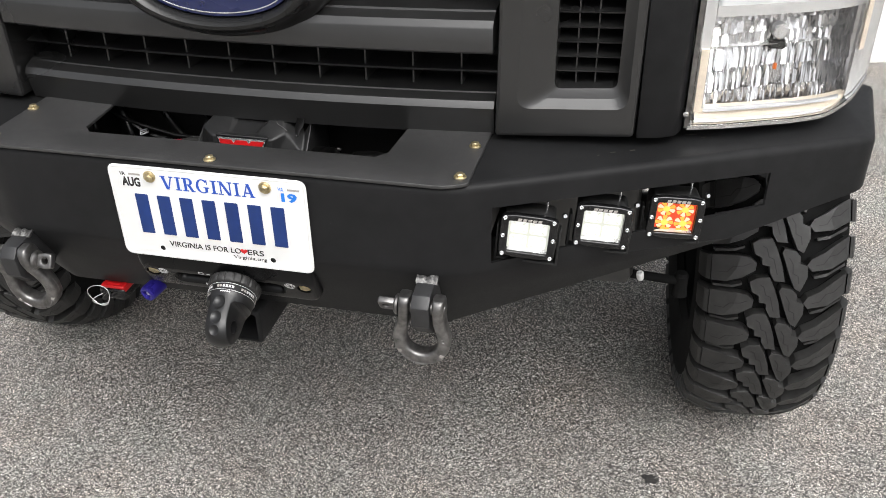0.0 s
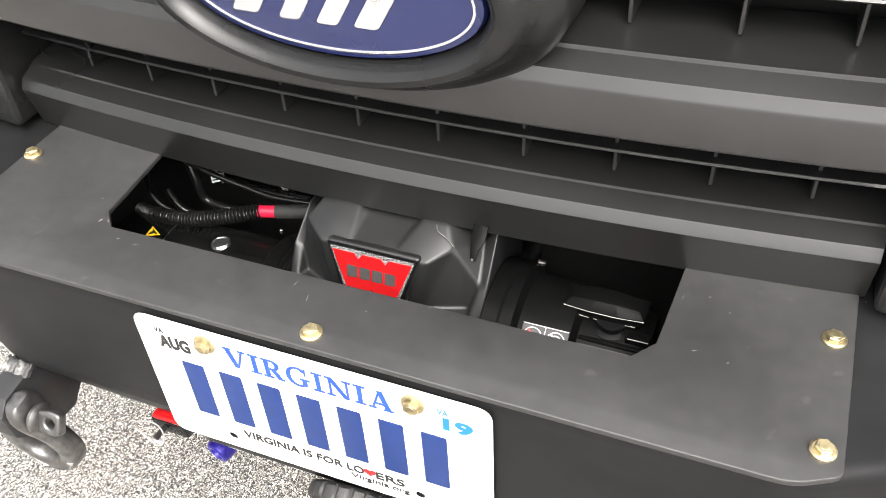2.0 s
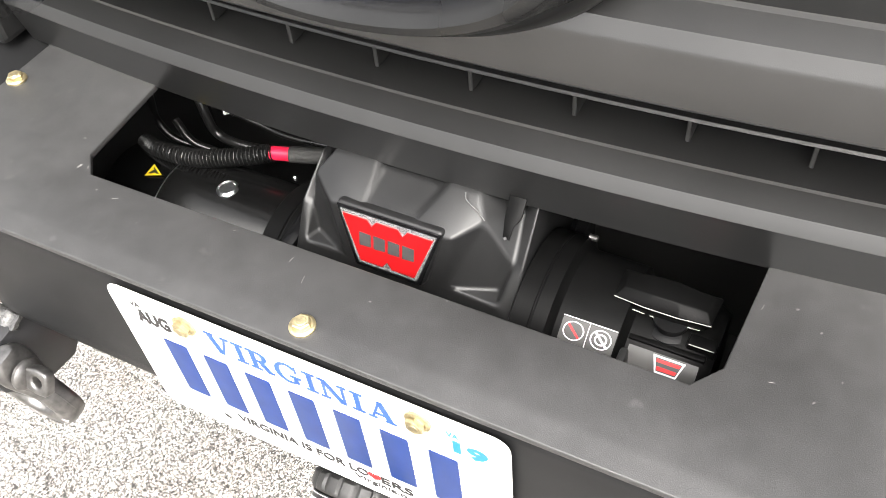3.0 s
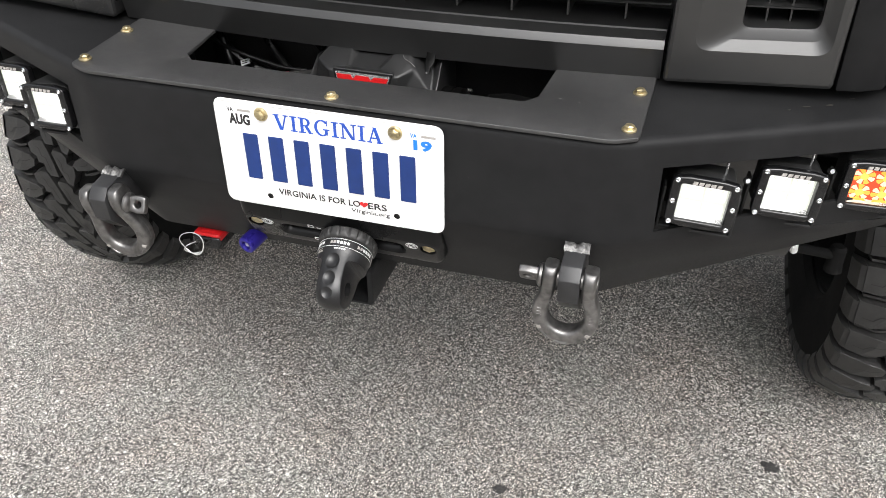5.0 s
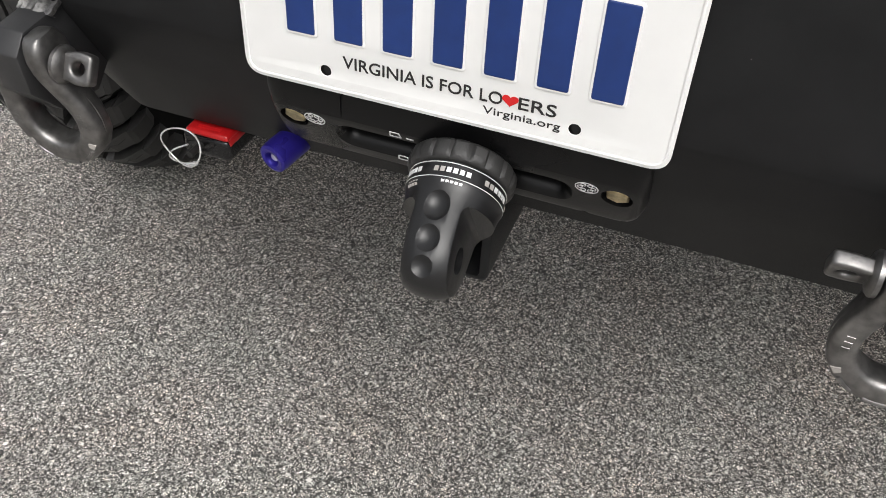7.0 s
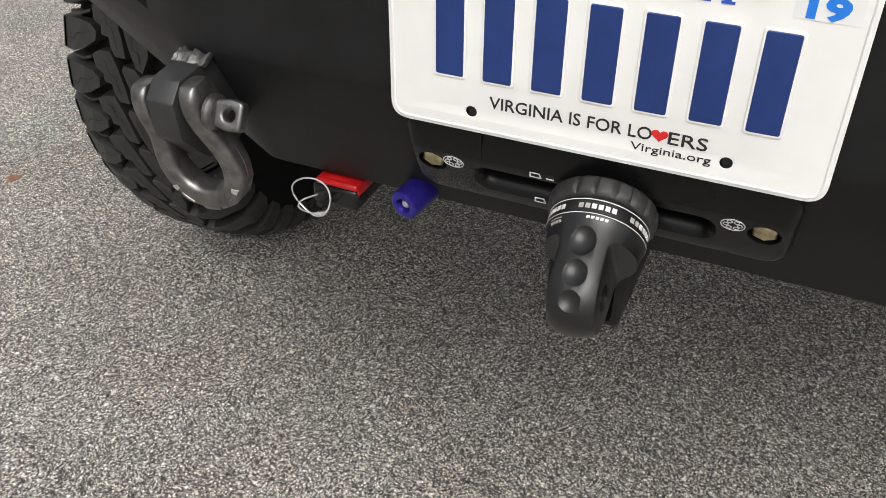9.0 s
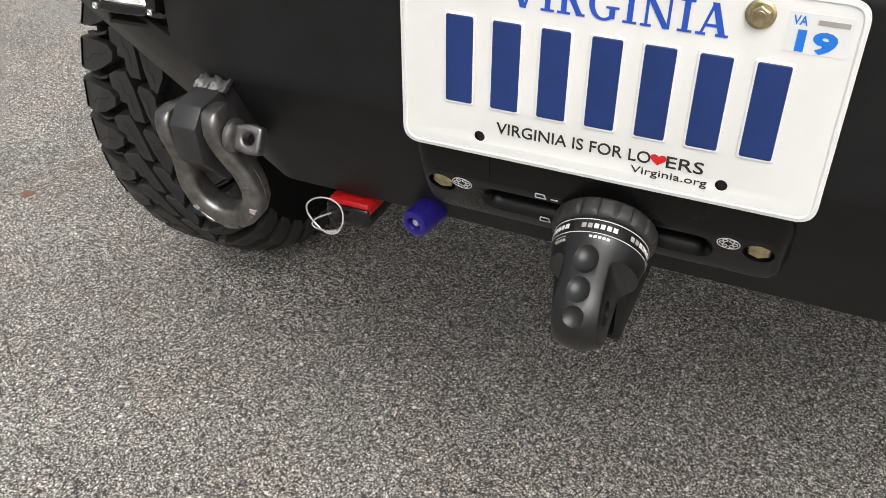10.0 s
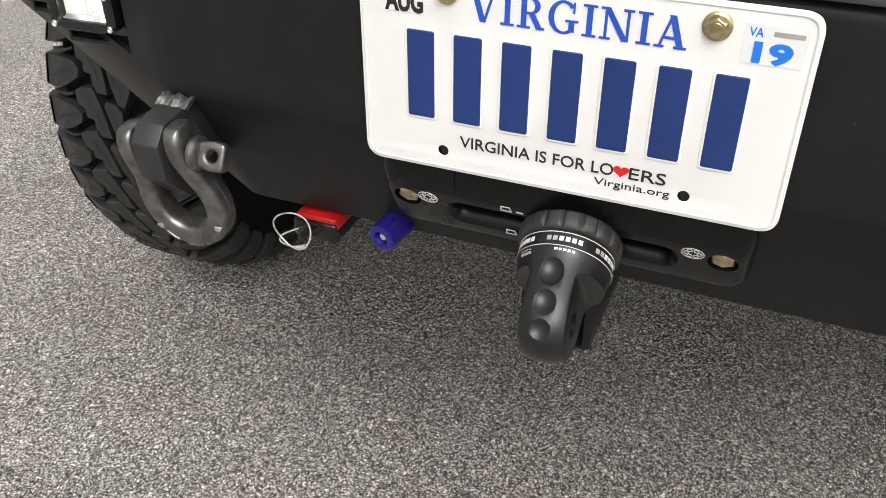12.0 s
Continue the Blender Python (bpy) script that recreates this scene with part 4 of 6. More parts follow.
# ---- shackles ----
def shackle(x, s, hang, drop, swing):
    """A bow shackle that hangs from a tab; its pin's eye points along s."""
    pin = Vector((x, -0.027, 0.7640))
    ob = thing("shackle", pin, "gunmetal grey bow shackle hanging from a bumper tab", "shackle", "shackles on the bumper tabs")
    lean = pose(*pin, -hang, swing, 0)
    # (x, z, half-thickness in the bow's plane, half-width across it, squareness)
    arm = [(-0.0250, 0.0204, 0.0072, 0.0080), (-0.0250, 0.0200, 0.0084, 0.0105), (-0.0250, 0.0172, 0.0089, 0.0138), (-0.0250, 0.0120, 0.0090, 0.0170), (-0.0250, 0.0040, 0.0090, 0.0190), (-0.0251, -0.0060, 0.0090, 0.0187), (-0.0257, -0.0170, 0.0090, 0.0165), (-0.0278, -0.0280, 0.0090, 0.0140), (-0.0310, -0.0390, 0.0092, 0.0124), (-0.0336, -0.0500, 0.0095, 0.0120), (-0.0340, -0.0610, 0.0098, 0.0120), (-0.0314, -0.0735, 0.0101, 0.0122), (-0.0252, -0.0840, 0.0104, 0.0124), (-0.0165, -0.0908, 0.0106, 0.0126), (-0.0083, -0.0942, 0.0107, 0.0127), (0.0, -0.0952, 0.0108, 0.0127)]
    arm = [(a, c if c > 0 else c * drop, p, q) for a, c, p, q in arm]
    arm += [(-a, c, p, q) for a, c, p, q in arm[-2::-1]]
    bow, rings, n = bmesh.new(), [], len(arm)
    for i, (a, c, p, q) in enumerate(arm):
        before, after = arm[max(i - 1, 0)], arm[min(i + 1, n - 1)]
        run = Vector((after[0] - before[0], 0, after[1] - before[1])).normalized()
        side = Vector((run.z, 0, -run.x))
        ring = []
        for k in range(28):
            t = 2 * math.pi * k / 28
            u, v = math.cos(t), math.sin(t)
            ring.append(bow.verts.new(Vector((a, 0, c)) + side * p * math.copysign(abs(u) ** 0.58, u) + Vector((0, q * math.copysign(abs(v) ** 0.58, v), 0))))
        rings.append(ring)
    for a, b in zip(rings, rings[1:]):
        for k in range(28):
            bow.faces.new((a[k], a[(k + 1) % 28], b[(k + 1) % 28], b[k]))
    bow.faces.new(rings[0][::-1])
    bow.faces.new(rings[-1])
    part("bow", move(outward(bow), lean), STEEL, ob, angle=40)
    # forging line down each side, raised pads along the foot, worn corners and stamped marks
    for e in (-1, 1):
        seam = [Vector((e * (abs(a) + p * 0.97), 0.0, c)) for a, c, p, q in arm[6:12]]
        part("forging_line", move(sweep(arc(seam, 4), 0.0007, 6), lean), STEEL, ob)
        c = 0.0795 * drop
        part("wear_mark", move(prism([(e * 0.0300, -0.0133, -c + 0.0015), (e * 0.0360, -0.0126, -c - 0.0005), (e * 0.0322, -0.0126, -c - 0.0052), (e * 0.0285, -0.0133, -c - 0.0022)], (0, 0.005, 0)), lean), GREY_INK, ob, "worn bright corner")
        for k in range(3):
            z = -0.048 * drop - 0.0052 * k
            part("raised_stamp", move(box((e * 0.0338 - 0.0030, -0.0123, z - 0.0034), (e * 0.0338 + 0.0030, -0.0110, z), 0.0004, 1), lean), STEEL, ob, "stamped mark")
    for a0, a1 in ((-52, -30), (-14, 14), (30, 52)):
        pad = [(0.0360 * math.sin(radians(a)), -0.0116, -0.0640 * drop - 0.0368 * math.cos(radians(a))) for a in [a0 + (a1 - a0) * k / 6 for k in range(7)]]
        part("raised_pad", move(sweep(pad, 0.0019, 8), lean), STEEL, ob, "raised forged pad")
    part("pin", sweep([(x - s * 0.0348, pin.y, pin.z), (x + s * 0.037, pin.y, pin.z)], 0.0105, 24), STEEL, ob)
    collar = lathe([(0.0100, 0.0338), (0.0152, 0.0346), (0.0154, 0.0378), (0.0134, 0.0402), (0.0095, 0.0416)], towards(pin, (s, 0, 0)), 24)
    part("pin_collar", collar, STEEL, ob)
    eye = sheet([rounded([(0.037, -0.0098), (0.052, -0.0132), (0.0650, -0.0118), (0.0650, 0.0118), (0.052, 0.0132), (0.037, 0.0098)], 0.004), oval(0.0056, 0.0052, 24, 0.0532)], 0.0110, 0.0025)
    tilt = Matrix.Translation(pin) @ pose(0, 0, 0, 62 if s > 0 else -58, 0, 0) @ Matrix.Diagonal((s, 1, 1, 1))
    part("pin_eye", outward(move(eye, tilt)), STEEL, ob)
    return ob


shackle(0.3245, -1, -3, 0.97, 2)
shackle(-0.3425, 1, -8, 0.97, -10)


# ---- light pods ----
def light_pod(amber):
    """Built about its own middle, looking at -y."""
    ob = new("light_pod")
    tagged(ob, "square black light pod, lit amber" if amber else "square black light pod, lit white", "light pod", "light pods in the bumper")
    w, h = 0.0405, 0.0340
    part("housing", soften(prism([(a * w * 0.90, 0.006, b * h * 0.90) for a, b in ((-1, -1), (1, -1), (1, 1), (-1, 1))], (0, 0.046, 0)), 0.007, 3), DARK, ob)
    edge = [(-w, -h + 0.004), (-w * 0.5, -h), (w * 0.5, -h), (w, -h + 0.004), (w * 1.01, 0), (w, h - 0.003), (w * 0.5, h), (-w * 0.5, h), (-w, h - 0.003), (-w * 1.01, 0)]
    frame_line = rounded(edge, [0.006, 0, 0, 0.006, 0, 0.006, 0, 0, 0.006, 0])
    hollow = [(-0.0290, -0.0245), (0.0290, -0.0245), (0.0290, 0.0235), (-0.0290, 0.0235)]
    inner = rounded(hollow, 0.003)
    part("face_frame", sheet([frame_line, inner], 0.012, 0.0025, facing(0, 0, 0)), GLOSS, ob)
    for a in (-1, 1):
        for b in (-1, 0, 1):
            part("screw", lathe([(0.0033, 0), (0.0033, 0.0012), (0.0020, 0.0020), (0.0012, 0.0010)], towards((a * (0.0345 + 0.0012 * (b == 0)), -0.0062, b * 0.0285), (0, -1, 0)), 12), ZINC, ob)
    for k in range(5):
        x = -0.0170 + k * 0.0071
        part("plain_mark", prism([(x, -0.0064, 0.0252), (x + 0.0054, -0.0064, 0.0252), (x + 0.0066, -0.0064, 0.0294), (x + 0.0012, -0.0064, 0.0294)], (0, 0.0008, 0)), GREY_INK, ob, "plain pale slanted bar")
    lens = part("lens", sheet([inner], 0.002, 0, facing(0, 0.0052, 0)), LED_RED if amber else LED_SOFT, ob, "glowing amber lens" if amber else "glowing white lens")
    part("lens_sill", prism([(-0.0285, -0.002, -0.0243), (0.0285, -0.002, -0.0243), (0.0270, 0.005, -0.0205), (-0.0270, 0.005, -0.0205)], (0, 0.002, -0.0006)), SATIN, ob, "bright lower lens edge")

    def petal(cx, cz, a0, a1, r0, r1, y, ink, name):
        """A wedge of a cell's reflector, from an inner to an outer radius."""
        pts = [(cx + r * math.cos(a), cz + 0.84 * r * math.sin(a)) for r, a in ((r0, a0), (r1, a0), (r1 * 1.06, (a0 + a1) / 2), (r1, a1), (r0, a1))]
        part(name, sheet([[(max(-0.0285, min(0.0285, p)), max(-0.0240, min(0.0230, q))) for p, q in pts]], 0.0008, 0, facing(0, y, 0)), ink, lens)

    for i, (a, b) in enumerate(((-1, -1), (1, -1), (-1, 1), (1, 1))):
        cx, cz = a * 0.0138, b * 0.0112 - 0.0002
        if amber:
            for k in range(8):
                ang = math.pi * k / 4 + 0.2 * i
                petal(cx, cz, ang - 0.30, ang + 0.30, 0.0046, 0.0128, 0.0036, LED_PALE if k % 2 else LED_AMBER, "led_facet")
            part("led_core", sheet([oval(0.0050, 0.0043, 20, cx, cz)], 0.0010, 0, facing(0, 0.0026, 0)), LED_HOT, lens)
        else:
            part("led_cell", sheet([rounded([(cx - 0.0124, cz - 0.0092), (cx + 0.0124, cz - 0.0092), (cx + 0.0124, cz + 0.0100), (cx - 0.0124, cz + 0.0100)], 0.004)], 0.0010, 0, facing(0, 0.0040, 0)), LED, lens)
            for k in range(4):
                ang = math.pi * k / 2 + 0.25 * math.pi
                petal(cx, cz, ang - 0.10, ang + 0.10, 0.0062, 0.0120, 0.0034, LED_SOFT, "led_facet")
            part("led_core", sheet([oval(0.0062, 0.0053, 24, cx, cz)], 0.0010, 0, facing(0, 0.0026, 0)), LED_CORE, lens)
    if amber:
        for a in (-1, 1):
            part("led_bar", sheet([rounded([(a * 0.0138 - 0.0100, -0.0232), (a * 0.0138 + 0.0100, -0.0232), (a * 0.0138 + 0.0085, -0.0190), (a * 0.0138 - 0.0085, -0.0190)], 0.0012)], 0.0008, 0, facing(0, 0.0022, 0)), LED_AMBER, lens)
    part("bracket", merge(box((-0.044, 0.016, -0.052), (0.044, 0.036, -0.048), 0.001), box((-0.0465, 0.016, -0.052), (-0.0430, 0.036, 0.006), 0.001), box((0.0430, 0.016, -0.052), (0.0465, 0.036, 0.006), 0.001)), DARK, ob)
    part("bracket_bolt", lathe([(0.0016, 0), (0.0016, 0.016)], pose(0.022, 0.026, 0.030), 10), ZINC, ob, "thin bright bolt")
    part("bracket_bolt", lathe([(0.0042, 0), (0.0042, 0.004), (0.003, 0.006)], towards((0.0480, 0.030, 0.0250), (0.2, -0.9, 0.3)), 8), ZINC, ob, "bright bolt head")
    return ob


white_pod, amber_pod = light_pod(False), light_pod(True)
PODS = [(0.4645, 0.0440, 0.8585, 4.0, 4, 0), (0.5655, 0.0990, 0.8565, 4.5, 7, 0), (0.6690, 0.1540, 0.8525, 3.5, 9, 1)]
white_pod.matrix_basis = pose(*PODS[0][:3], -3, *PODS[0][3:5])
amber_pod.matrix_basis = pose(*PODS[2][:3], -3, *PODS[2][3:5])
copy_thing(white_pod, pose(*PODS[1][:3], -3, *PODS[1][3:5]))
for x, y, z, roll, yaw, amber in PODS:
    copy_thing(amber_pod if amber else white_pod, pose(-x, y, z, -3, -roll, -yaw))


# ---- number plate ----
plate = thing("number_plate", (0, 0.002, 0.782), "white embossed number plate with blue lettering, bolted to the bumper", "number plate")
PX, PZ = -0.0025, 0.8580
base = sheet([rounded([(-0.1525, -0.0762), (0.1525, -0.0762), (0.1525, 0.0762), (-0.1525, 0.0762)], 0.014, 8), oval(0.0042, 0.0042, 20, -0.0889, -0.0605), oval(0.0042, 0.0042, 20, 0.0889, -0.0605)], 0.0014, 0.0005, facing(PX, 0.0010, PZ))
panel = part("panel", base, PLATE, plate)
for a, b in ((0.1495, 0.0732),):
    rim = rounded([(-a, -b), (a, -b), (a, b), (-a, b)], 0.0115, 8)
    part("raised_rim", sweep([(PX + p.x, 0.0004, PZ + p.y) for p in rim], 0.0011, 8, closed=True), PLATE, plate)
pitch = 0.0353
for k in range(7):
    x = (k - 3) * pitch - 0.0022
    part("raised_pad", sheet([rounded([(-0.0123, -0.0348), (0.0123, -0.0348), (0.0123, 0.0348), (-0.0123, 0.0348)], 0.003)], 0.0018, 0.0008, facing(x, 0.0001, PZ - 0.002)), PLATE, plate)
    part("character_bar", sheet([rounded([(-0.0105, -0.033), (0.0105, -0.033), (0.0105, 0.033), (-0.0105, 0.033)], 0.002)], 0.0022, 0.0009, facing(x, -0.0002, PZ - 0.002)), NAVY, plate, "plain navy bar")
part("state_name", serif_word(0.145, 0.021, facing(0.0, 0.0, 0.9110), 0.0007), BLUE, plate, "blue lettering")
part("slogan", lettering("VIRGINIA IS FOR LO", 0.1145, 0.0090, facing(-0.0205, 0.0, 0.8077), 0.0006, 0.004), BLACK_INK, plate, "black lettering")
part("slogan", lettering("ERS", 0.0255, 0.0090, facing(0.0605, 0.0, 0.8075), 0.0006, 0.004), BLACK_INK, plate, "black lettering")
heart = [Vector((0.0056 * (math.sin(t) ** 3), 0.0046 * (0.8325 * math.cos(t) - 0.3125 * math.cos(2 * t) - 0.125 * math.cos(3 * t) - 0.0625 * math.cos(4 * t)))) for t in [2 * math.pi * i / 40 for i in range(40)]]
part("heart", sheet([heart], 0.0006, 0, facing(0.0420, 0.0001, 0.8080)), RED_INK, plate, "red heart")
part("web_name", lettering("Virginia.org", 0.0530, 0.0072, facing(0.0505, 0.0, 0.7962), 0.0005, 0.0), BLACK_INK, plate, "grey lettering")
for x, z, word, ink, size, what in ((-0.1205, 0.9075, "AUG", BLACK_INK, (0.0290, 0.0150), "month sticker"), (0.1235, 0.9055, "19", CYAN, (0.0235, 0.0142), "year sticker")):
    st = part("sticker", sheet([rounded([(-0.0185, -0.0125), (0.0185, -0.0125), (0.0185, 0.0125), (-0.0185, 0.0125)], 0.0015)], 0.0003, 0, facing(x, 0.0001, z + 0.005)), STICKER, plate, "small pale " + what)
    part("sticker_word", lettering(word, *size, facing(x, -0.0002, z), 0.0003, 0.045), ink, st)
    part("sticker_state", lettering("VA", 0.0085, 0.0058, facing(x - 0.0115, -0.0002, z + 0.0125), 0.0003, 0.02), ink, st)
    part("sticker_number", sheet([rounded([(-0.009, -0.0015), (0.009, -0.0015), (0.009, 0.0015), (-0.009, 0.0015)], 0.0005)], 0.0003, 0, facing(x + 0.0075, -0.0002, z + 0.0125)), GREY_INK, st, "plain grey bar")
for i, s in enumerate((-1, 1)):
    part("plate_bolt", hex_bolt((s * 0.0889, 0.0002, 0.9185), (0, -1, 0), 0.0115, 11 + 19 * i), GOLD, plate, "yellow zinc hex bolt")
for s in (-1, 1):
    part("hole_back", lathe([(0.0055, 0.0), (0.0055, 0.0015)], towards((s * 0.0889, 0.0052, PZ - 0.0605), (0, -1, 0)), 20), DARK, plate)

plate.rotation_euler, plate.scale = (0, radians(-0.1), 0), (1.024, 1, 1.024)
plate.location.x -= 0.0015
plate.location.z -= 0.002

# ---- fairlead and winch link ----
fairlead = thing("fairlead", (0, 0.04, 0.72), "black aluminium hawse fairlead bolted under the number plate", "fairlead")
# its own axes: x, up the sloping panel, and out from it
fd, fn = Vector((0, -REACH, FOLD - LOW)).normalized(), Vector((0, -(FOLD - LOW), -REACH)).normalized()
fo = Vector((-0.0072, FACE + REACH * (FOLD - 0.735) / (FOLD - LOW), 0.735))
FL = Matrix(((1, fd.x, fn.x, fo.x), (0, fd.y, fn.y, fo.y), (0, fd.z, fn.z, fo.z), (0, 0, 0, 1)))
body, layers = bmesh.new(), []
for o, x, low, high, r in ((0.0, 0.150, -0.034, 0.0480, 0.020), (0.0035, 0.150, -0.034, 0.0480, 0.020), (0.0065, 0.149, -0.034, 0.0450, 0.020), (0.0130, 0.1465, -0.033, 0.0315, 0.018), (0.0152, 0.1445, -0.0315, 0.0265, 0.017), (0.0160, 0.1415, -0.029, 0.0240, 0.015)):
    layers.append([body.verts.new((p.x, p.y, o)) for p in rounded([(-x, low), (x, low), (x, high), (-x, high)], r, 7)])
for a, b in zip(layers, layers[1:]):
    for i in range(len(a)):
        j = (i + 1) % len(a)
        body.faces.new((a[i], a[j], b[j], b[i]))
body.faces.new(layers[0][::-1])
body.faces.new(layers[-1])
# the rope mouth flares towards its front, and the top edge is planed off above it
mouth, layers = bmesh.new(), []
for o, grow in ((-0.03, 0.0), (0.004, 0.0), (0.009, 0.0012), (0.0130, 0.0035), (0.0162, 0.0075), (0.03, 0.0080)):
    layers.append([mouth.verts.new((p.x, p.y - 0.002, o)) for p in rounded([(-0.0880 - grow, -0.009 - grow), (0.0890 + grow, -0.009 - grow), (0.0890 + grow, 0.009 + grow), (-0.0880 - grow, 0.009 + grow)], 0.0089 + grow, 8)])
for a, b in zip(layers, layers[1:]):
    for i in range(len(a)):
        j = (i + 1) % len(a)
        mouth.faces.new((a[i], a[j], b[j], b[i]))
mouth.faces.new(layers[0][::-1])
mouth.faces.new(layers[-1])
planed = prism([(-0.0840, 0.0215, 0.0175), (-0.0840, 0.0520, 0.0005), (-0.0840, 0.0560, 0.0200)], (0.168, 0, 0))
body = carve(outward(body), outward(mouth), planed)
for s in (-1, 1):
    body = carve(body, lathe([(0.0118, 0.0110), (0.0118, 0.03)], pose(s * 0.1290, 0.0070, 0), 32))
part("body", move(body, FL), FAIRLEAD, fairlead)
for i, s in enumerate((-1, 1)):
    part("fairlead_bolt", move(lathe([(0.0096, 0.0110), (0.0096, 0.0150), (0.0080, 0.0162)], pose(s * 0.1290, 0.0070, -0.001, 0, 0, 12 + 20 * i), 6), FL), GOLD, fairlead, "yellow zinc bolt head")
for x in (-0.1095, 0.1067):
    at_m = FL @ pose(x, 0.0130, 0.0161)
    ring = [sheet([oval(0.0088, 0.0078, 28), oval(0.0080, 0.0070, 28)], 0.0005, 0, at_m)]
    for k in range(6):
        a = math.pi * k / 3
        ring.append(sheet([oval(0.0022, 0.0022, 12, 0.0050 * math.cos(a), 0.0045 * math.sin(a)), oval(0.0015, 0.0015, 12, 0.0050 * math.cos(a), 0.0045 * math.sin(a))], 0.0005, 0, at_m))
    part("etched_mark", merge(*ring), WHITE_INK, fairlead, "small round white mark")
for x, h in ((-0.0407, 0.0205), (-0.0405, -0.0168)):
    part("etched_mark", sheet([rounded([(-0.005, -0.0035), (0.005, -0.0035), (0.004, 0.0035), (-0.004, 0.0035)], 0.001), rounded([(-0.0038, -0.0023), (0.0038, -0.0023), (0.003, 0.0023), (-0.003, 0.0023)], 0.0006)], 0.0005, 0, FL @ pose(x, h, 0.0161)), WHITE_INK, fairlead, "small white outline mark")
part("etched_mark", sheet([[(-0.003, -0.0008), (0.003, -0.0008), (0.003, 0.0008), (-0.003, 0.0008)]], 0.0005, 0, FL @ pose(-0.0290, 0.0187, 0.0161)), WHITE_INK, fairlead, "small white bar")

link = thing("winch_link", (0.008, 0.0, 0.745), "black anodised closed winch shackle mount with dimpled prongs", "winch link")
AX, UP = Vector((0.058, -0.890, -0.450)).normalized(), Vector((0.0, -0.45, 0.89)).normalized()
PR = (Vector((-0.075, 0, 0)) + UP)
PR = (PR - AX * PR.dot(AX)).normalized()
ROOT = Vector((0.0066, 0.0190, 0.7262))
SIDE = AX.cross(PR).normalized()
LM = Matrix((((PR.x, SIDE.x, AX.x, ROOT.x)), ((PR.y, SIDE.y, AX.y, ROOT.y)), ((PR.z, SIDE.z, AX.z, ROOT.z)), ((0, 0, 0, 1)))) @ Matrix.Diagonal((0.92, 0.92, 1.0, 1))
guard = bmesh.new()
N = 120
rings = []
for h, r, notch in ((-0.0060, 0.038, 0), (-0.0045, 0.0425, 0.2), (-0.002, 0.0448, 1), (0.005, 0.0452, 1), (0.0085, 0.0446, 0.8), (0.0108, 0.0430, 0.2), (0.0120, 0.0405, 0), (0.0124, 0.038, 0)):
    ring = []
    for i in range(N):
        a = 2 * math.pi * i / N
        rr = r - 0.0026 * notch * max(0.0, math.cos(a * 18)) ** 5
        ring.append(guard.verts.new((rr * math.cos(a), rr * math.sin(a), h)))
    rings.append(ring)
for r, q in zip(rings, rings[1:]):
    for i in range(N):
        j = (i + 1) % N
        guard.faces.new((r[i], r[j], q[j], q[i]))
guard.faces.new(rings[0][::-1])
guard.faces.new(rings[-1])
part("rubber_guard", move(outward(guard), LM), RUBBER, link, "notched black rubber guard")
core = lathe([(0.034, 0.012), (0.0405, 0.013), (0.0408, 0.0265), (0.0402, 0.0275), (0.0385, 0.034), (0.0372, 0.045), (0.0358, 0.060), (0.0345, 0.070), (0.0325, 0.0785), (0.0293, 0.0865), (0.0245, 0.0935), (0.0185, 0.0985), (0.0105, 0.1012), (0.002, 0.102)], Matrix(), 64)
cuts = [soften(lathe([(0.0105, -0.06), (0.0105, 0.06)], towards((-0.001, 0, 0.0715), (0, 1, 0)), 32), 0.0001, 1)]
for e in (-1, 1):
    cuts.append(soften(box((-0.07, min(e * 0.0187, e * 0.07), 0.0405), (0.07, max(e * 0.0187, e * 0.07), 0.15)), 0.008, 3))
for h, d in ((0.0480, 0.0468), (0.0735, 0.0445), (0.0975, 0.0358)):
    for e in (-1, 1):
        ball = bmesh.new()
        bmesh.ops.create_icosphere(ball, subdivisions=4, radius=0.0152, matrix=Matrix.Translation((e * d, 0, h)))
        cuts.append(ball)
link_body = part("body", soften(move(carve(core, *cuts), LM), 0.0008, 1, 50), ANODISED, link, angle=30)
for h in (0.0140, 0.0255):
    part("white_line", move(lathe([(0.04065, h), (0.04095, h + 0.0001), (0.04095, h + 0.0006), (0.04065, h + 0.0007)], Matrix(), 96, ends=False), LM), WHITE_INK, link_body)


def band_bar(a0, a1, h0, h1):
    """A thin pale bar laid round the collar."""
    bm = bmesh.new()
    pts = []
    for i in range(7):
        a = radians(a0 + (a1 - a0) * i / 6)
        pts.append([bm.verts.new((r * math.cos(a), r * math.sin(a), h)) for r, h in ((0.0406, h0), (0.0411, h0), (0.0411, h1), (0.0406, h1))])
    for a, b in zip(pts, pts[1:]):
        for k in range(4):
            bm.faces.new((a[k], a[(k + 1) % 4], b[(k + 1) % 4], b[k]))
    bm.faces.new(pts[0])
    bm.faces.new(pts[-1][::-1])
    return outward(move(bm, LM))


for start in (-88, -28, 32, 92, 152, 212):
    for k in range(6):
        part("plain_mark", band_bar(start + 7.4 * k, start + 7.4 * k + 5.2, 0.0180, 0.0220), WHITE_INK if k < 4 else GREY_INK, link_body, "plain white bar" if k < 4 else "plain grey bar")


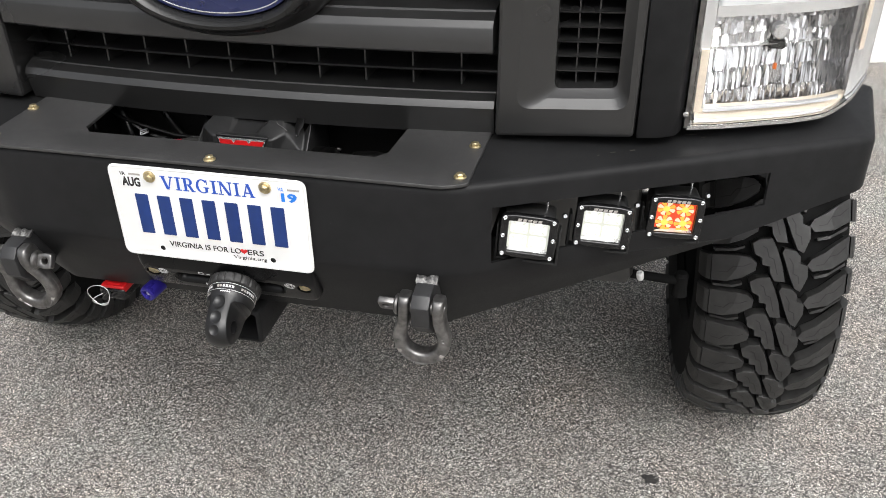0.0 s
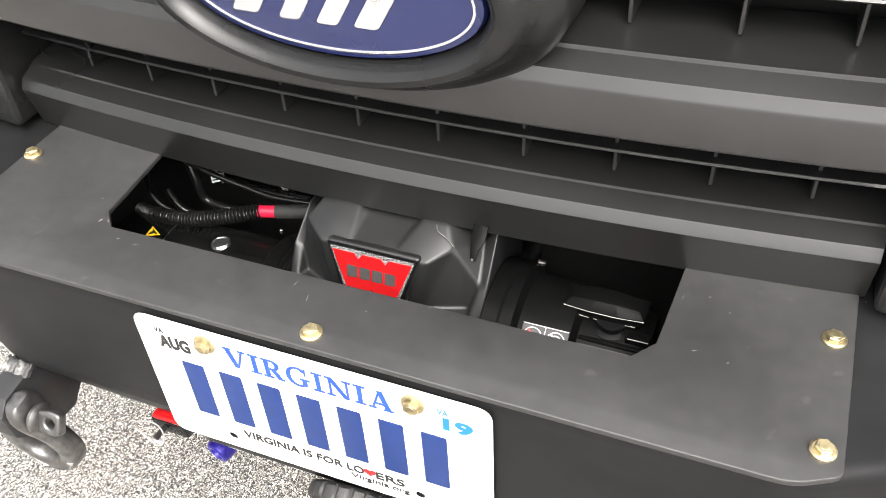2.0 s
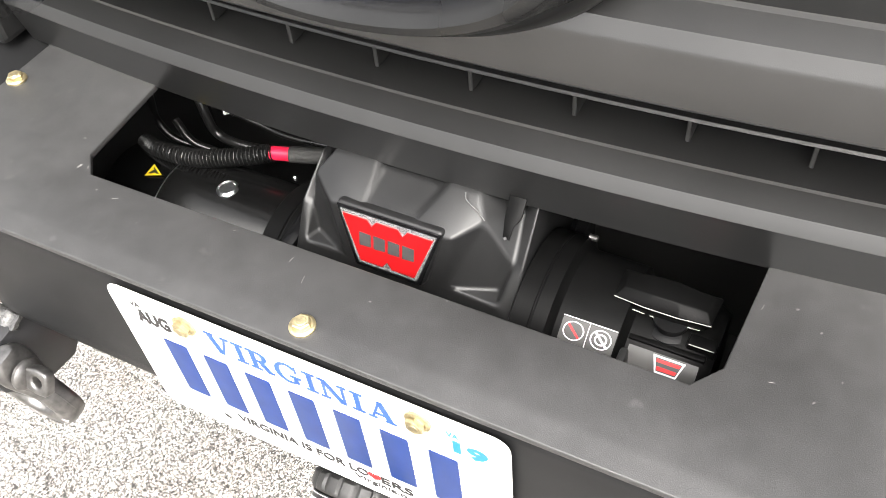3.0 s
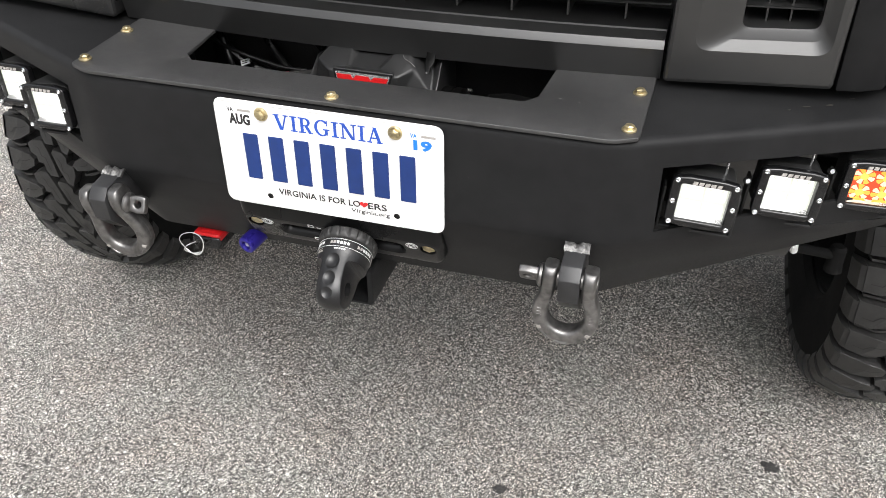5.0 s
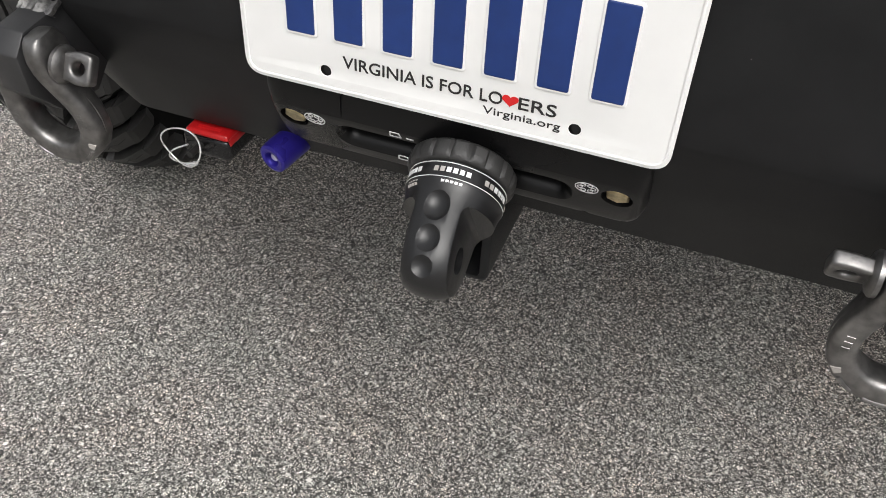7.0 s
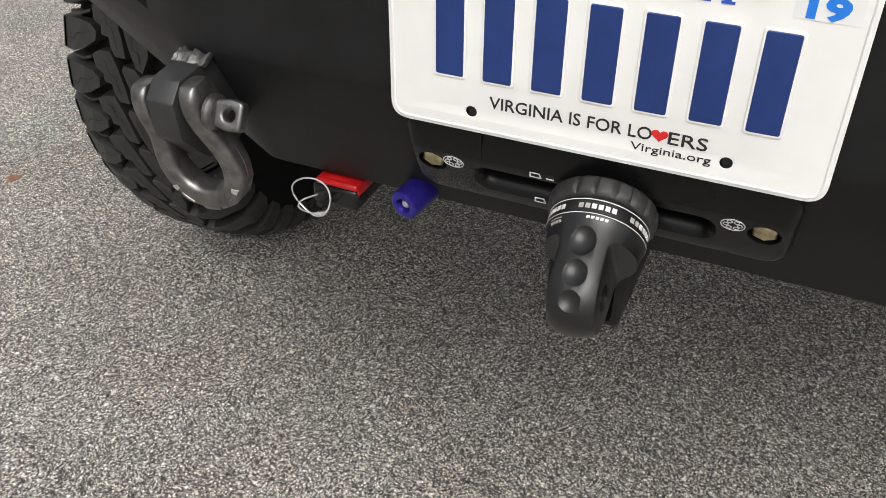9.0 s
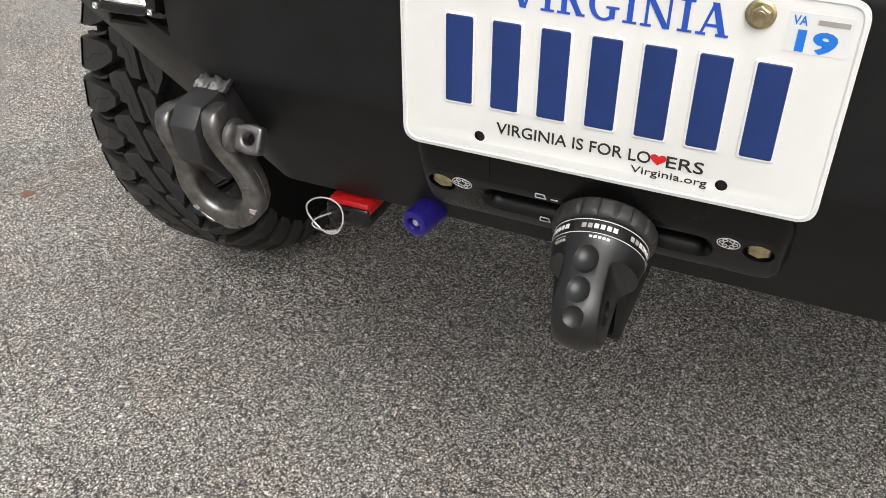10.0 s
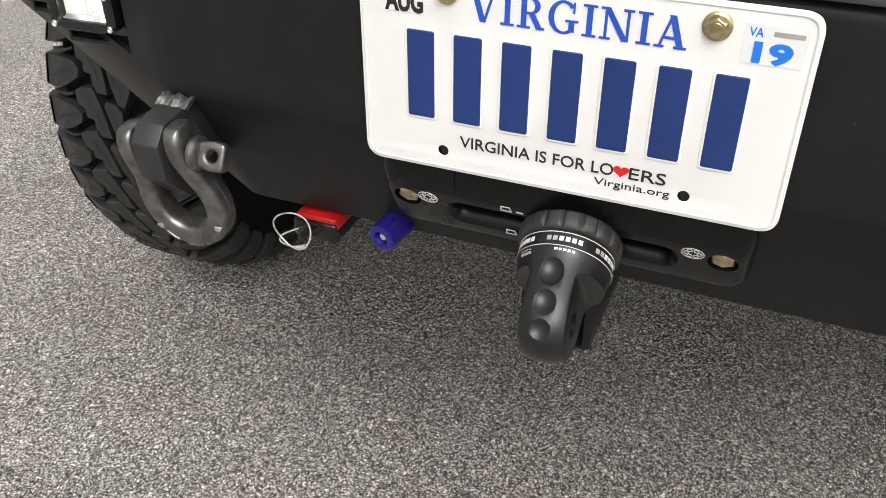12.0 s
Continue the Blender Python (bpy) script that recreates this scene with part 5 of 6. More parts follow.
def body_bar(a0, a1, h0, h1):
    """A small pale bar on the shoulder below the band."""
    bm = bmesh.new()
    pts = []
    for i in range(3):
        a = radians(a0 + (a1 - a0) * i / 2)
        pts.append([bm.verts.new((r * math.cos(a), r * math.sin(a), h)) for r, h in ((0.0398, h0), (0.0403, h0), (0.0391, h1), (0.0386, h1))])
    for a, b in zip(pts, pts[1:]):
        for k in range(4):
            bm.faces.new((a[k], a[(k + 1) % 4], b[(k + 1) % 4], b[k]))
    bm.faces.new(pts[0])
    bm.faces.new(pts[-1][::-1])
    return outward(move(bm, LM))


for k in range(5):
    part("plain_mark", body_bar(-22 + 5.2 * k, -22 + 5.2 * k + 3.8, 0.0278, 0.0310), WHITE_INK, link_body, "plain white bar")
for row in range(2):
    for k in range(4):
        part("plain_mark", body_bar(34 + 5 * k, 34 + 5 * k + 3.8, 0.0282 + 0.0024 * row, 0.0298 + 0.0024 * row), GREY_INK, link_body, "plain grey bar")

# ---- plugs under the bumper ----
plug = thing("breakaway_switch", (-0.26, 0.12, 0.62), "black breakaway switch in a red bracket with a wire loop", "breakaway switch")
part("bracket", merge(soften(box((-0.2830, 0.074, 0.6470), (-0.2380, 0.155, 0.6540)), 0.003, 3), soften(box((-0.2410, 0.078, 0.6405), (-0.2380, 0.120, 0.650)), 0.0014, 2)), RED_PLASTIC, plug, "red plastic bracket")
part("switch", soften(box((-0.2880, 0.0745, 0.6245), (-0.2385, 0.155, 0.6472)), 0.005, 3), GLOSS, plug)
part("raised_mark", box((-0.272, 0.0790, 0.6540), (-0.249, 0.0830, 0.6546)), RED_INK, plug)
part("pull_pin", sweep([(-0.268, 0.080, 0.638), (-0.2700, 0.058, 0.636)], 0.0035, 12), DARK, plug)
loop = [(-0.2795 + 0.0205 * math.cos(a), 0.060 + 0.003 * math.sin(2 * a), 0.6410 + 0.0205 * math.sin(a)) for a in [2 * math.pi * i / 40 for i in range(40)]]
part("wire_loop", sweep(loop, 0.0009, 8, closed=True), WIRE, plug, "thin bright wire ring")
part("wire_tail", sweep(arc([(-0.2685, 0.067, 0.6235), (-0.2835, 0.066, 0.6175), (-0.2985, 0.066, 0.6200), (-0.2955, 0.067, 0.6285), (-0.2775, 0.068, 0.6395)], 8), 0.0009, 8), WIRE, plug, "thin bright wire")
part("crimp", sweep([(-0.2795, 0.0625, 0.6195), (-0.2675, 0.0635, 0.6232)], 0.0022, 10), WIRE, plug, "bright crimp")

air = thing("air_coupler", (-0.173, 0.06, 0.665), "blue anodised air line coupler poking through the bumper", "air coupler")
ax = Vector((-0.22, -0.96, -0.12)).normalized()
am = towards((-0.1670, 0.088, 0.670), ax) @ Matrix.Diagonal((1.12, 1.12, 1, 1))
part("sleeve", lathe([(0.0118, -0.02), (0.0122, 0.0), (0.0128, 0.006), (0.0130, 0.036), (0.0122, 0.041), (0.0098, 0.0425), (0.0068, 0.042), (0.0055, 0.036), (0.0055, 0.02), (0.0005, 0.0195)], am, 40), PURPLE, air)
part("valve", lathe([(0.0040, 0.020), (0.0040, 0.0375), (0.0030, 0.0390), (0.0014, 0.0395)], am, 20), ZINC, air, "bright valve core")

# ---- winch ----
winch = thing("winch", (0, 0.17, 0.712), "black electric winch with a control box behind the bumper opening", "winch")
MOTOR = (0.168, 0.795)
part("motor", lathe([(0.020, -0.332), (0.050, -0.330), (0.0600, -0.322), (0.0612, -0.30), (0.0612, -0.262), (0.0618, -0.2605), (0.0618, -0.2585), (0.0612, -0.257), (0.0612, -0.118), (0.058, -0.112)], Matrix.Translation((0, *MOTOR)) @ pose(0, 0, 0, 0, 90, 0), 56), MOTOR_BLACK, winch, "glossy black motor can")
part("motor_ring", lathe([(0.058, -0.1385), (0.0695, -0.1375), (0.0705, -0.1365), (0.0705, -0.1222), (0.0696, -0.1214), (0.0696, -0.1206), (0.0705, -0.1198), (0.0705, -0.1000), (0.058, -0.098)], Matrix.Translation((0, *MOTOR)) @ pose(0, 0, 0, 0, 90, 0), 64), WINCH_METAL, winch, "black ring with a seam at the end of the motor")
part("motor_seam", lathe([(0.0616, -0.2602), (0.0620, -0.2600), (0.0620, -0.2592), (0.0616, -0.2590)], Matrix.Translation((0, *MOTOR)) @ pose(0, 0, 0, 0, 90, 0), 56, ends=False), ZINC, winch, "thin bright seam line")
part("motor_screw", lathe([(0.0102, 0.0), (0.0102, 0.0012), (0.0078, 0.0030), (0.0072, 0.0022), (0.003, 0.0024)], towards((-0.198, 0.168, 0.8558), (0, -0.02, 1)), 24), ZINC, winch, "round bright screw head")
for x in (-0.107, 0.106):
    part("drum_flange", box((x - 0.008, 0.080, 0.713), (x + 0.008, 0.262, 0.868), 0.006), GLOSS, winch)
part("drum", lathe([(0.034, -0.098), (0.034, 0.098)], Matrix.Translation((0, *MOTOR)) @ pose(0, 0, 0, 0, 90, 0), 32), DARK, winch)
part("rope", lathe([(0.050 + 0.0035 * abs(math.sin(math.pi * k / 4.0)), -0.094 + 0.188 * k / 96) for k in range(97)], Matrix.Translation((0, *MOTOR)) @ pose(0, 0, 0, 0, 90, 0), 32), CABLE, winch)
gx = Matrix.Translation((-0.008, 0.165, 0.832)) @ pose(0, 0, 0, 0, 90, 0)
part("gear_housing", lathe([(0.066, 0.104), (0.072, 0.106), (0.072, 0.1195), (0.0712, 0.1203), (0.0712, 0.1212), (0.072, 0.1220), (0.072, 0.1325), (0.067, 0.1345), (0.064, 0.137), (0.0635, 0.182), (0.058, 0.184), (0.0525, 0.187), (0.0520, 0.240), (0.048, 0.247), (0.02, 0.249)], gx, 64), WINCH_METAL, winch, "ribbed black gear housing")


def drum_patch(x0, x1, a0, a1, r, thick=0.0005):
    """A thin sticker laid round the housing; angles in degrees up from the front."""
    bm = bmesh.new()
    cols = []
    for i in range(9):
        a = radians(a0 + (a1 - a0) * i / 8)
        cols.append([bm.verts.new((x, 0.165 - rr * math.cos(a), 0.832 + rr * math.sin(a))) for x, rr in ((x0, r), (x1, r), (x1, r + thick), (x0, r + thick))])
    for a, b in zip(cols, cols[1:]):
        for k in range(4):
            bm.faces.new((a[k], a[(k + 1) % 4], b[(k + 1) % 4], b[k]))
    bm.faces.new(cols[0])
    bm.faces.new(cols[-1][::-1])
    return outward(bm)


band = part("warning_label", drum_patch(0.1335, 0.1735, 20, 62, 0.0637), GREY_BAND, winch, "grey warning label with round signs")
part("label_line", merge(drum_patch(0.1335, 0.1735, 44.5, 45.3, 0.0642), drum_patch(0.1532, 0.1538, 45.3, 62, 0.0642), drum_patch(0.1335, 0.1735, 61.4, 62, 0.0642)), WHITE_INK, band)


def on_drum(x, a, r=0.0645):
    a = radians(a)
    return towards((x, 0.165 - r * math.cos(a), 0.832 + r * math.sin(a)), (0, -math.cos(a), math.sin(a)))


for x, red in ((0.1434, True), (0.1636, False)):
    m = on_drum(x, 53.5)
    part("round_sign", sheet([oval(0.0078, 0.0070, 32), oval(0.0068, 0.0061, 32)], 0.0004, 0, m), WHITE_INK, band)
    part("sign_bar", sheet([[(-0.0058, 0.0040), (-0.0046, 0.0052), (0.0058, -0.0040), (0.0046, -0.0052)]], 0.0004, 0, m), RED_INK if red else WHITE_INK, band)
    if not red:
        part("sign_ring", sheet([oval(0.0046, 0.0042, 24), oval(0.0033, 0.0030, 24)], 0.0004, 0, m), WHITE_INK, band)
part("red_sign", sheet([[(-0.003, -0.003), (0.003, -0.003), (0, 0.004)]], 0.0004, 0, on_drum(0.1620, 38)), RED_INK, band)
end = part("end_label", drum_patch(0.1815, 0.2310, 28, 58, 0.0523), GREY_BAND, winch, "grey end label with a red and white mark")
em = on_drum(0.2110, 50, 0.0530)
part("label_mark", sheet([[(-0.0115, 0.0062), (0.0115, 0.0062), (0.0075, -0.006), (-0.0075, -0.006)], [(-0.0095, 0.0048), (0.0095, 0.0048), (0.0068, -0.0048), (-0.0068, -0.0048)]], 0.0004, 0, em), WHITE_INK, end)
part("label_mark", merge(sheet([[(-0.0085, 0.004), (0.0085, 0.004), (0.0080, 0.0016), (-0.0080, 0.0016)]], 0.0004, 0, em), sheet([[(-0.0072, -0.0012), (0.0072, -0.0012), (0.0064, -0.004), (-0.0064, -0.004)]], 0.0004, 0, em)), RED_INK, end, "plain red bars")
em = on_drum(0.2060, 38, 0.0530)
part("label_mark", sheet([[(-0.016, 0.004), (0.003, 0.004), (0.003, -0.004), (-0.016, -0.004)]], 0.0004, 0, em), WHITE_INK, end, "plain white bar")
part("label_mark", sheet([[(0.005, 0.004), (0.015, 0.004), (0.015, -0.004), (0.005, -0.004)]], 0.0004, 0, em), RED_INK, end, "plain red bar")
part("tie_bolt", lathe([(0.0026, 0), (0.0026, 0.006), (0.0018, 0.007)], towards((0.1230, 0.213, 0.886), (1, 0, 0)), 16), STEEL, winch, "bolt end")
part("socket_block", soften(box((0.179, 0.104, 0.866), (0.185, 0.124, 0.890)), 0.002), DARK, winch)
# clutch knob: a short bar with sloping ends and a faceted top, on a stepped post
under = [(0.1655, 0.1655, 0.8800), (0.1850, 0.1640, 0.8800), (0.2040, 0.1640, 0.8800), (0.2240, 0.1655, 0.8800), (0.2260, 0.1900, 0.8800), (0.1640, 0.1900, 0.8800)]
rim = [(0.1600, 0.1655, 0.8878), (0.1820, 0.1635, 0.8878), (0.2060, 0.1635, 0.8878), (0.2290, 0.1655, 0.8878), (0.2310, 0.1920, 0.8878), (0.1590, 0.1920, 0.8878)]
top = [(0.1650, 0.1730, 0.8920), (0.1860, 0.1700, 0.8955), (0.2040, 0.1700, 0.8955), (0.2240, 0.1730, 0.8920), (0.2250, 0.1880, 0.8915), (0.1640, 0.1880, 0.8915)]
under, rim, top = [[(x + 0.0017, y - 0.0075, z + 0.0096) for x, y, z in ring] for ring in (under, rim, top)]
lever = bmesh.new()
rows = [[lever.verts.new(p) for p in ring] for ring in (under, rim, top)]
for a, b in zip(rows, rows[1:]):
    for k in range(6):
        lever.faces.new((a[k], a[(k + 1) % 6], b[(k + 1) % 6], b[k]))
lever.faces.new(rows[0][::-1])
mid = [lever.verts.new((x, 0.1815, 0.9041)) for x in (0.1880, 0.2020)]
t0, t1, t2, t3, t4, t5 = rows[-1]
for ring in ((t0, t1, mid[0], t5), (t1, t2, mid[1], mid[0]), (t2, t3, t4, mid[1]), (t5, mid[0], mid[1], t4)):
    lever.faces.new(ring)
clutch = part("clutch_lever", soften(outward(lever), 0.0010, 2, 10), WINCH_METAL, winch, "black faceted clutch knob with pale edge lines")
for ring, trim in ((rim, 0.0), (under, 0.10)):
    for a, b in ((0, 1), (1, 2), (2, 3)):
        p, q = Vector(ring[a]), Vector(ring[b])
        part("edge_line", sweep([p + (q - p) * trim - Vector((0, 0.0004, 0)), p + (q - p) * (1 - trim) - Vector((0, 0.0004, 0))], 0.00035, 6), GREY_INK, clutch)
part("clutch_post", lathe([(0.0190, 0.868), (0.0190, 0.8790), (0.0175, 0.8800), (0.0160, 0.8803), (0.0160, 0.8823), (0.0130, 0.8835), (0.0110, 0.8840), (0.0110, 0.8870), (0.0125, 0.8880), (0.0125, 0.8910)], pose(0.2035, 0.1600, -0.0010), 40), FAIRLEAD, winch, "stepped black post")
part("clutch_stop", soften(box((0.2185, 0.1460, 0.8740), (0.2385, 0.1560, 0.8865)), 0.0012), WINCH_METAL, winch)
part("stop_edge", sweep([(0.2200, 0.1458, 0.8864), (0.2375, 0.1458, 0.8864)], 0.0004, 6), GREY_INK, winch, "pale top edge")
part("clutch_guard", soften(box((0.1790, 0.1400, 0.8640), (0.2340, 0.1460, 0.8800)), 0.0015), WINCH_METAL, winch)


def control_box():
    """A moulded cover: a leaning front between two three-sided hollows, a sloping shoulder with a channel, and a rib round each side."""
    bm = bmesh.new()
    v = {}

    def lean(z):
        return 0.1333 + 0.231 * (z - 0.9075)

    def side(key, s, top, shoulder, ridge, lip, foot, outer, rise):
        """The corners of one side; s is +1 for the gear side and -1 for the motor side."""
        for name, p in (("top", (top, 0.168, 0.9480)), ("back", (top - s * 0.004, 0.242, 0.9480)), ("corner", (shoulder, 0.153, 0.9355)), ("ridge", (ridge, 0.1340, 0.9305)), ("ledge", (foot, lean(0.880) + 0.0008, 0.880)), ("lip", (lip, 0.1275, 0.880)), ("deep", (lip - s * 0.004, 0.1440, 0.8785)), ("waist", (outer - s * 0.008, 0.1500, 0.903)), ("rib", (outer - s * 0.013, 0.184, rise - 0.022)), ("dale", (outer - s * 0.016, 0.258, rise - 0.022)), ("hem", (outer, 0.1215, 0.866)), ("hip", (outer + s * 0.001, 0.147, 0.905)), ("crest", (outer, 0.184, rise)), ("tail", (outer - s * 0.004, 0.258, rise)), ("base", (outer, 0.1105, 0.790)), ("heel", (outer, 0.262, 0.790)), ("toe", (foot, 0.1062, 0.790))):
            v[key, name] = bm.verts.new(p)

    side("e", 1, 0.054, 0.0640, 0.0465, 0.0835, 0.0395, 0.0955, 0.948)
    side("w", -1, -0.069, -0.0800, -0.0560, -0.0845, -0.0470, -0.0935, 0.928)
    for name, p in (("wl", (-0.0310, 0.170, 0.9480)), ("wf", (-0.0255, 0.170, 0.9425)), ("ef", (0.0235, 0.170, 0.9425)), ("el", (0.0300, 0.170, 0.9480)), ("wlb", (-0.030, 0.242, 0.9480)), ("wfb", (-0.025, 0.242, 0.9425)), ("efb", (0.022, 0.242, 0.9425)), ("elb", (0.028, 0.242, 0.9480)), ("wc", (-0.0270, 0.1340, 0.9305)), ("ec", (0.0115, 0.1340, 0.9305))):
        v[name] = bm.verts.new(p)

    def face(*names):
        bm.faces.new([v[n] for n in names])

    for k in "ew":
        face((k, "ridge"), (k, "ledge"), (k, "corner"))
        face((k, "corner"), (k, "ledge"), (k, "deep"))
        face((k, "ledge"), (k, "lip"), (k, "deep"))
        face((k, "deep"), (k, "lip"), (k, "waist"))
        face((k, "corner"), (k, "deep"), (k, "waist"))
        face((k, "corner"), (k, "waist"), (k, "rib"))
        face((k, "top"), (k, "corner"), (k, "rib"))
        face((k, "top"), (k, "rib"), (k, "dale"), (k, "back"))
        face((k, "rib"), (k, "crest"), (k, "tail"), (k, "dale"))
        face((k, "lip"), (k, "hem"), (k, "hip"), (k, "waist"))
        face((k, "waist"), (k, "hip"), (k, "crest"), (k, "rib"))
        face((k, "ledge"), (k, "toe"), (k, "base"), (k, "hem"), (k, "lip"))
        face((k, "hem"), (k, "base"), (k, "heel"), (k, "tail"), (k, "crest"), (k, "hip"))
    face(("w", "ridge"), "wc", "ec", ("e", "ridge"), ("e", "ledge"), ("e", "toe"), ("w", "toe"), ("w", "ledge"))
    face(("w", "ridge"), ("w", "corner"), ("w", "top"), "wl", "wc")
    face("wc", "wl", "wf")
    face("wc", "wf", "ef", "ec")
    face("ec", "ef", "el")
    face("ec", "el", ("e", "top"), ("e", "corner"), ("e", "ridge"))
    for a, b in ((("w", "top"), "wl"), ("wl", "wf"), ("wf", "ef"), ("ef", "el"), ("el", ("e", "top"))):
        back = [(n[0], "back") if isinstance(n, tuple) else n + "b" for n in (a, b)]
        face(a, b, back[1], back[0])
    face(("w", "back"), "wlb", "wfb", "efb", "elb", ("e", "back"), ("e", "dale"), ("e", "tail"), ("e", "heel"), ("w", "heel"), ("w", "tail"), ("w", "dale"))
    face(("w", "toe"), ("e", "toe"), ("e", "base"), ("e", "heel"), ("w", "heel"), ("w", "base"))
    return soften(outward(bm), 0.0036, 4, 9)


cover_box = part("control_box", control_box(), WINCH_PLASTIC, winch, "moulded dark grey control box with a red badge", angle=70)
part("latch", soften(prism([(x, 0.1460 + d, 0.9345 + d) for x, d in ((0.0812, 0.0), (0.0862, 0.0), (0.0868, 0.007), (0.0905, 0.012), (0.0905, 0.022), (0.0775, 0.022), (0.0785, 0.010))], (0, 0.0012, -0.0012)), 0.0004), WINCH_METAL, cover_box, "dark metal latch clip")
part("latch_edge", sweep(arc([(0.0450, 0.164, 0.9500), (0.0480, 0.159, 0.9475), (0.0570, 0.156, 0.9440), (0.0650, 0.152, 0.9400)], 5), 0.0005, 8), STEEL, cover_box, "thin bright edge")
part("latch_hole", lathe([(0.0012, 0), (0.0012, 0.0006)], towards((0.0838, 0.1452, 0.9366), (-0.1, -0.8, 0.6)), 12), STEEL, cover_box)
# badge plate on the sloping front of the box
n_badge = Vector((0, -0.974, 0.225)).normalized()
up_badge = Vector((0, 0.225, 0.974)).normalized()
bc = Vector((-0.0040, 0.1333, 0.9075))
BM = Matrix(((1, up_badge.x, n_badge.x, bc.x), (0, up_badge.y, n_badge.y, bc.y), (0, up_badge.z, n_badge.z, bc.z), (0, 0, 0, 1)))


def trapeze(grow):
    return [(-0.0393 - grow, 0.0205 + grow), (0.0393 + grow, 0.0205 + grow), (0.0240 + grow, -0.0225 - grow), (-0.0240 - grow, -0.0225 - grow)]


pad_b = part("badge_panel", sheet([rounded(trapeze(0.006)[::-1], 0.005)], 0.0115, 0.003, BM), WINCH_PLASTIC, cover_box)
part("badge_edge", sheet([trapeze(0.0042)], 0.001, 0.0003, BM @ pose(0, 0, 0.0064)), GLOSS, pad_b)
part("badge_ground", sheet([trapeze(0.0012)], 0.001, 0, BM @ pose(0, 0, 0.0068)), SATIN, pad_b)
red_line = [(-0.0380, 0.0185), (-0.017, 0.0185), (-0.013, 0.0135), (-0.009, 0.0185), (0.009, 0.0185), (0.013, 0.0135), (0.017, 0.0185), (0.0380, 0.0185), (0.0232, -0.0208), (0.004, -0.0208), (0.0, -0.0150), (-0.004, -0.0208), (-0.0232, -0.0208)]
part("badge_red", sheet([red_line], 0.001, 0, BM @ pose(0, 0, 0.0074)), RED_PLASTIC, pad_b, "plain red trapeze badge")
for k in range(4):
    part("plain_mark", sheet([[(-0.0235 + 0.0122 * k, -0.006), (-0.0235 + 0.0122 * k + 0.0098, -0.0055), (-0.0235 + 0.0122 * k + 0.0098, 0.0055), (-0.0235 + 0.0122 * k, 0.006)]], 0.0008, 0, BM @ pose(0, 0, 0.0080)), GREY_BAND, pad_b, "plain grey bar")

# ---- cables in the winch bay ----
hose_line = arc([(-0.318, 0.196, 0.848), (-0.292, 0.186, 0.8565), (-0.250, 0.185, 0.8615), (-0.210, 0.195, 0.867), (-0.174, 0.211, 0.871)], 90)
run, hose_r = 0.0, []
for i, p in enumerate(hose_line):
    run += (p - hose_line[i - 1]).length if i else 0.0
    hose_r.append(0.0074 + 0.0015 * math.sin(2 * math.pi * run / 0.0037))
hose = thing("power_cable", (-0.25, 0.2, 0.86), "ribbed black cable conduit with a red tape band", "cable")
part("conduit", sweep(hose_line, hose_r, 16), CABLE, hose, angle=20)
part("tape", sweep([(-0.1755, 0.2107, 0.871), (-0.166, 0.213, 0.8715), (-0.157, 0.215, 0.872)], 0.0066, 16), RED_TAPE, hose, "red tape band")
part("sleeve", sweep(arc([(-0.157, 0.215, 0.872), (-0.135, 0.220, 0.874), (-0.112, 0.225, 0.876), (-0.085, 0.228, 0.878)], 5), 0.0075, 16), CLOTH, hose, "woven black sleeve")
wires = thing("wiring", (-0.22, 0.3, 0.80), "loose black cables looping behind the winch motor", "cable")
for pts, r in (([(-0.285, 0.235, 0.955), (-0.290, 0.255, 0.905), (-0.265, 0.262, 0.868), (-0.215, 0.265, 0.850), (-0.15, 0.27, 0.845)], 0.0062), ([(-0.235, 0.275, 0.955), (-0.225, 0.285, 0.895), (-0.195, 0.280, 0.855), (-0.16, 0.27, 0.83)], 0.0062), ([(-0.20, 0.30, 0.955), (-0.15, 0.275, 0.915), (-0.105, 0.255, 0.895), (-0.08, 0.245, 0.89)], 0.005), ([(-0.155, 0.300, 0.950), (-0.12, 0.27, 0.905), (-0.095, 0.255, 0.885)], 0.005)):
    part("wire", sweep(arc(pts, 8), r, 10), CABLE, wires)
for pts, r in (([(-0.345, 0.235, 0.900), (-0.332, 0.230, 0.876), (-0.335, 0.230, 0.846), (-0.319, 0.230, 0.825), (-0.29, 0.24, 0.81)], 0.0045), ([(-0.278, 0.240, 0.910), (-0.264, 0.230, 0.878), (-0.257, 0.230, 0.852), (-0.229, 0.230, 0.846), (-0.19, 0.24, 0.842)], 0.0045), ([(-0.330, 0.245, 0.925), (-0.268, 0.230, 0.900), (-0.195, 0.230, 0.881), (-0.164, 0.230, 0.877), (-0.12, 0.235, 0.876)], 0.0030), ([(-0.310, 0.232, 0.850), (-0.291, 0.226, 0.834), (-0.270, 0.232, 0.822)], 0.0040)):
    part("wire", sweep(arc(pts, 8), r, 12), CABLE, wires)
tag_m = Matrix.Translation((-0.249, 0.248, 0.8700)) @ pose(0, 0, 0, 55, -20, 10)
part("tag", sheet([rounded([(-0.009, -0.0045), (0.009, -0.0045), (0.009, 0.0045), (-0.009, 0.0045)], 0.002)], 0.001, 0.0003, tag_m), STICKER, wires, "small white tag")
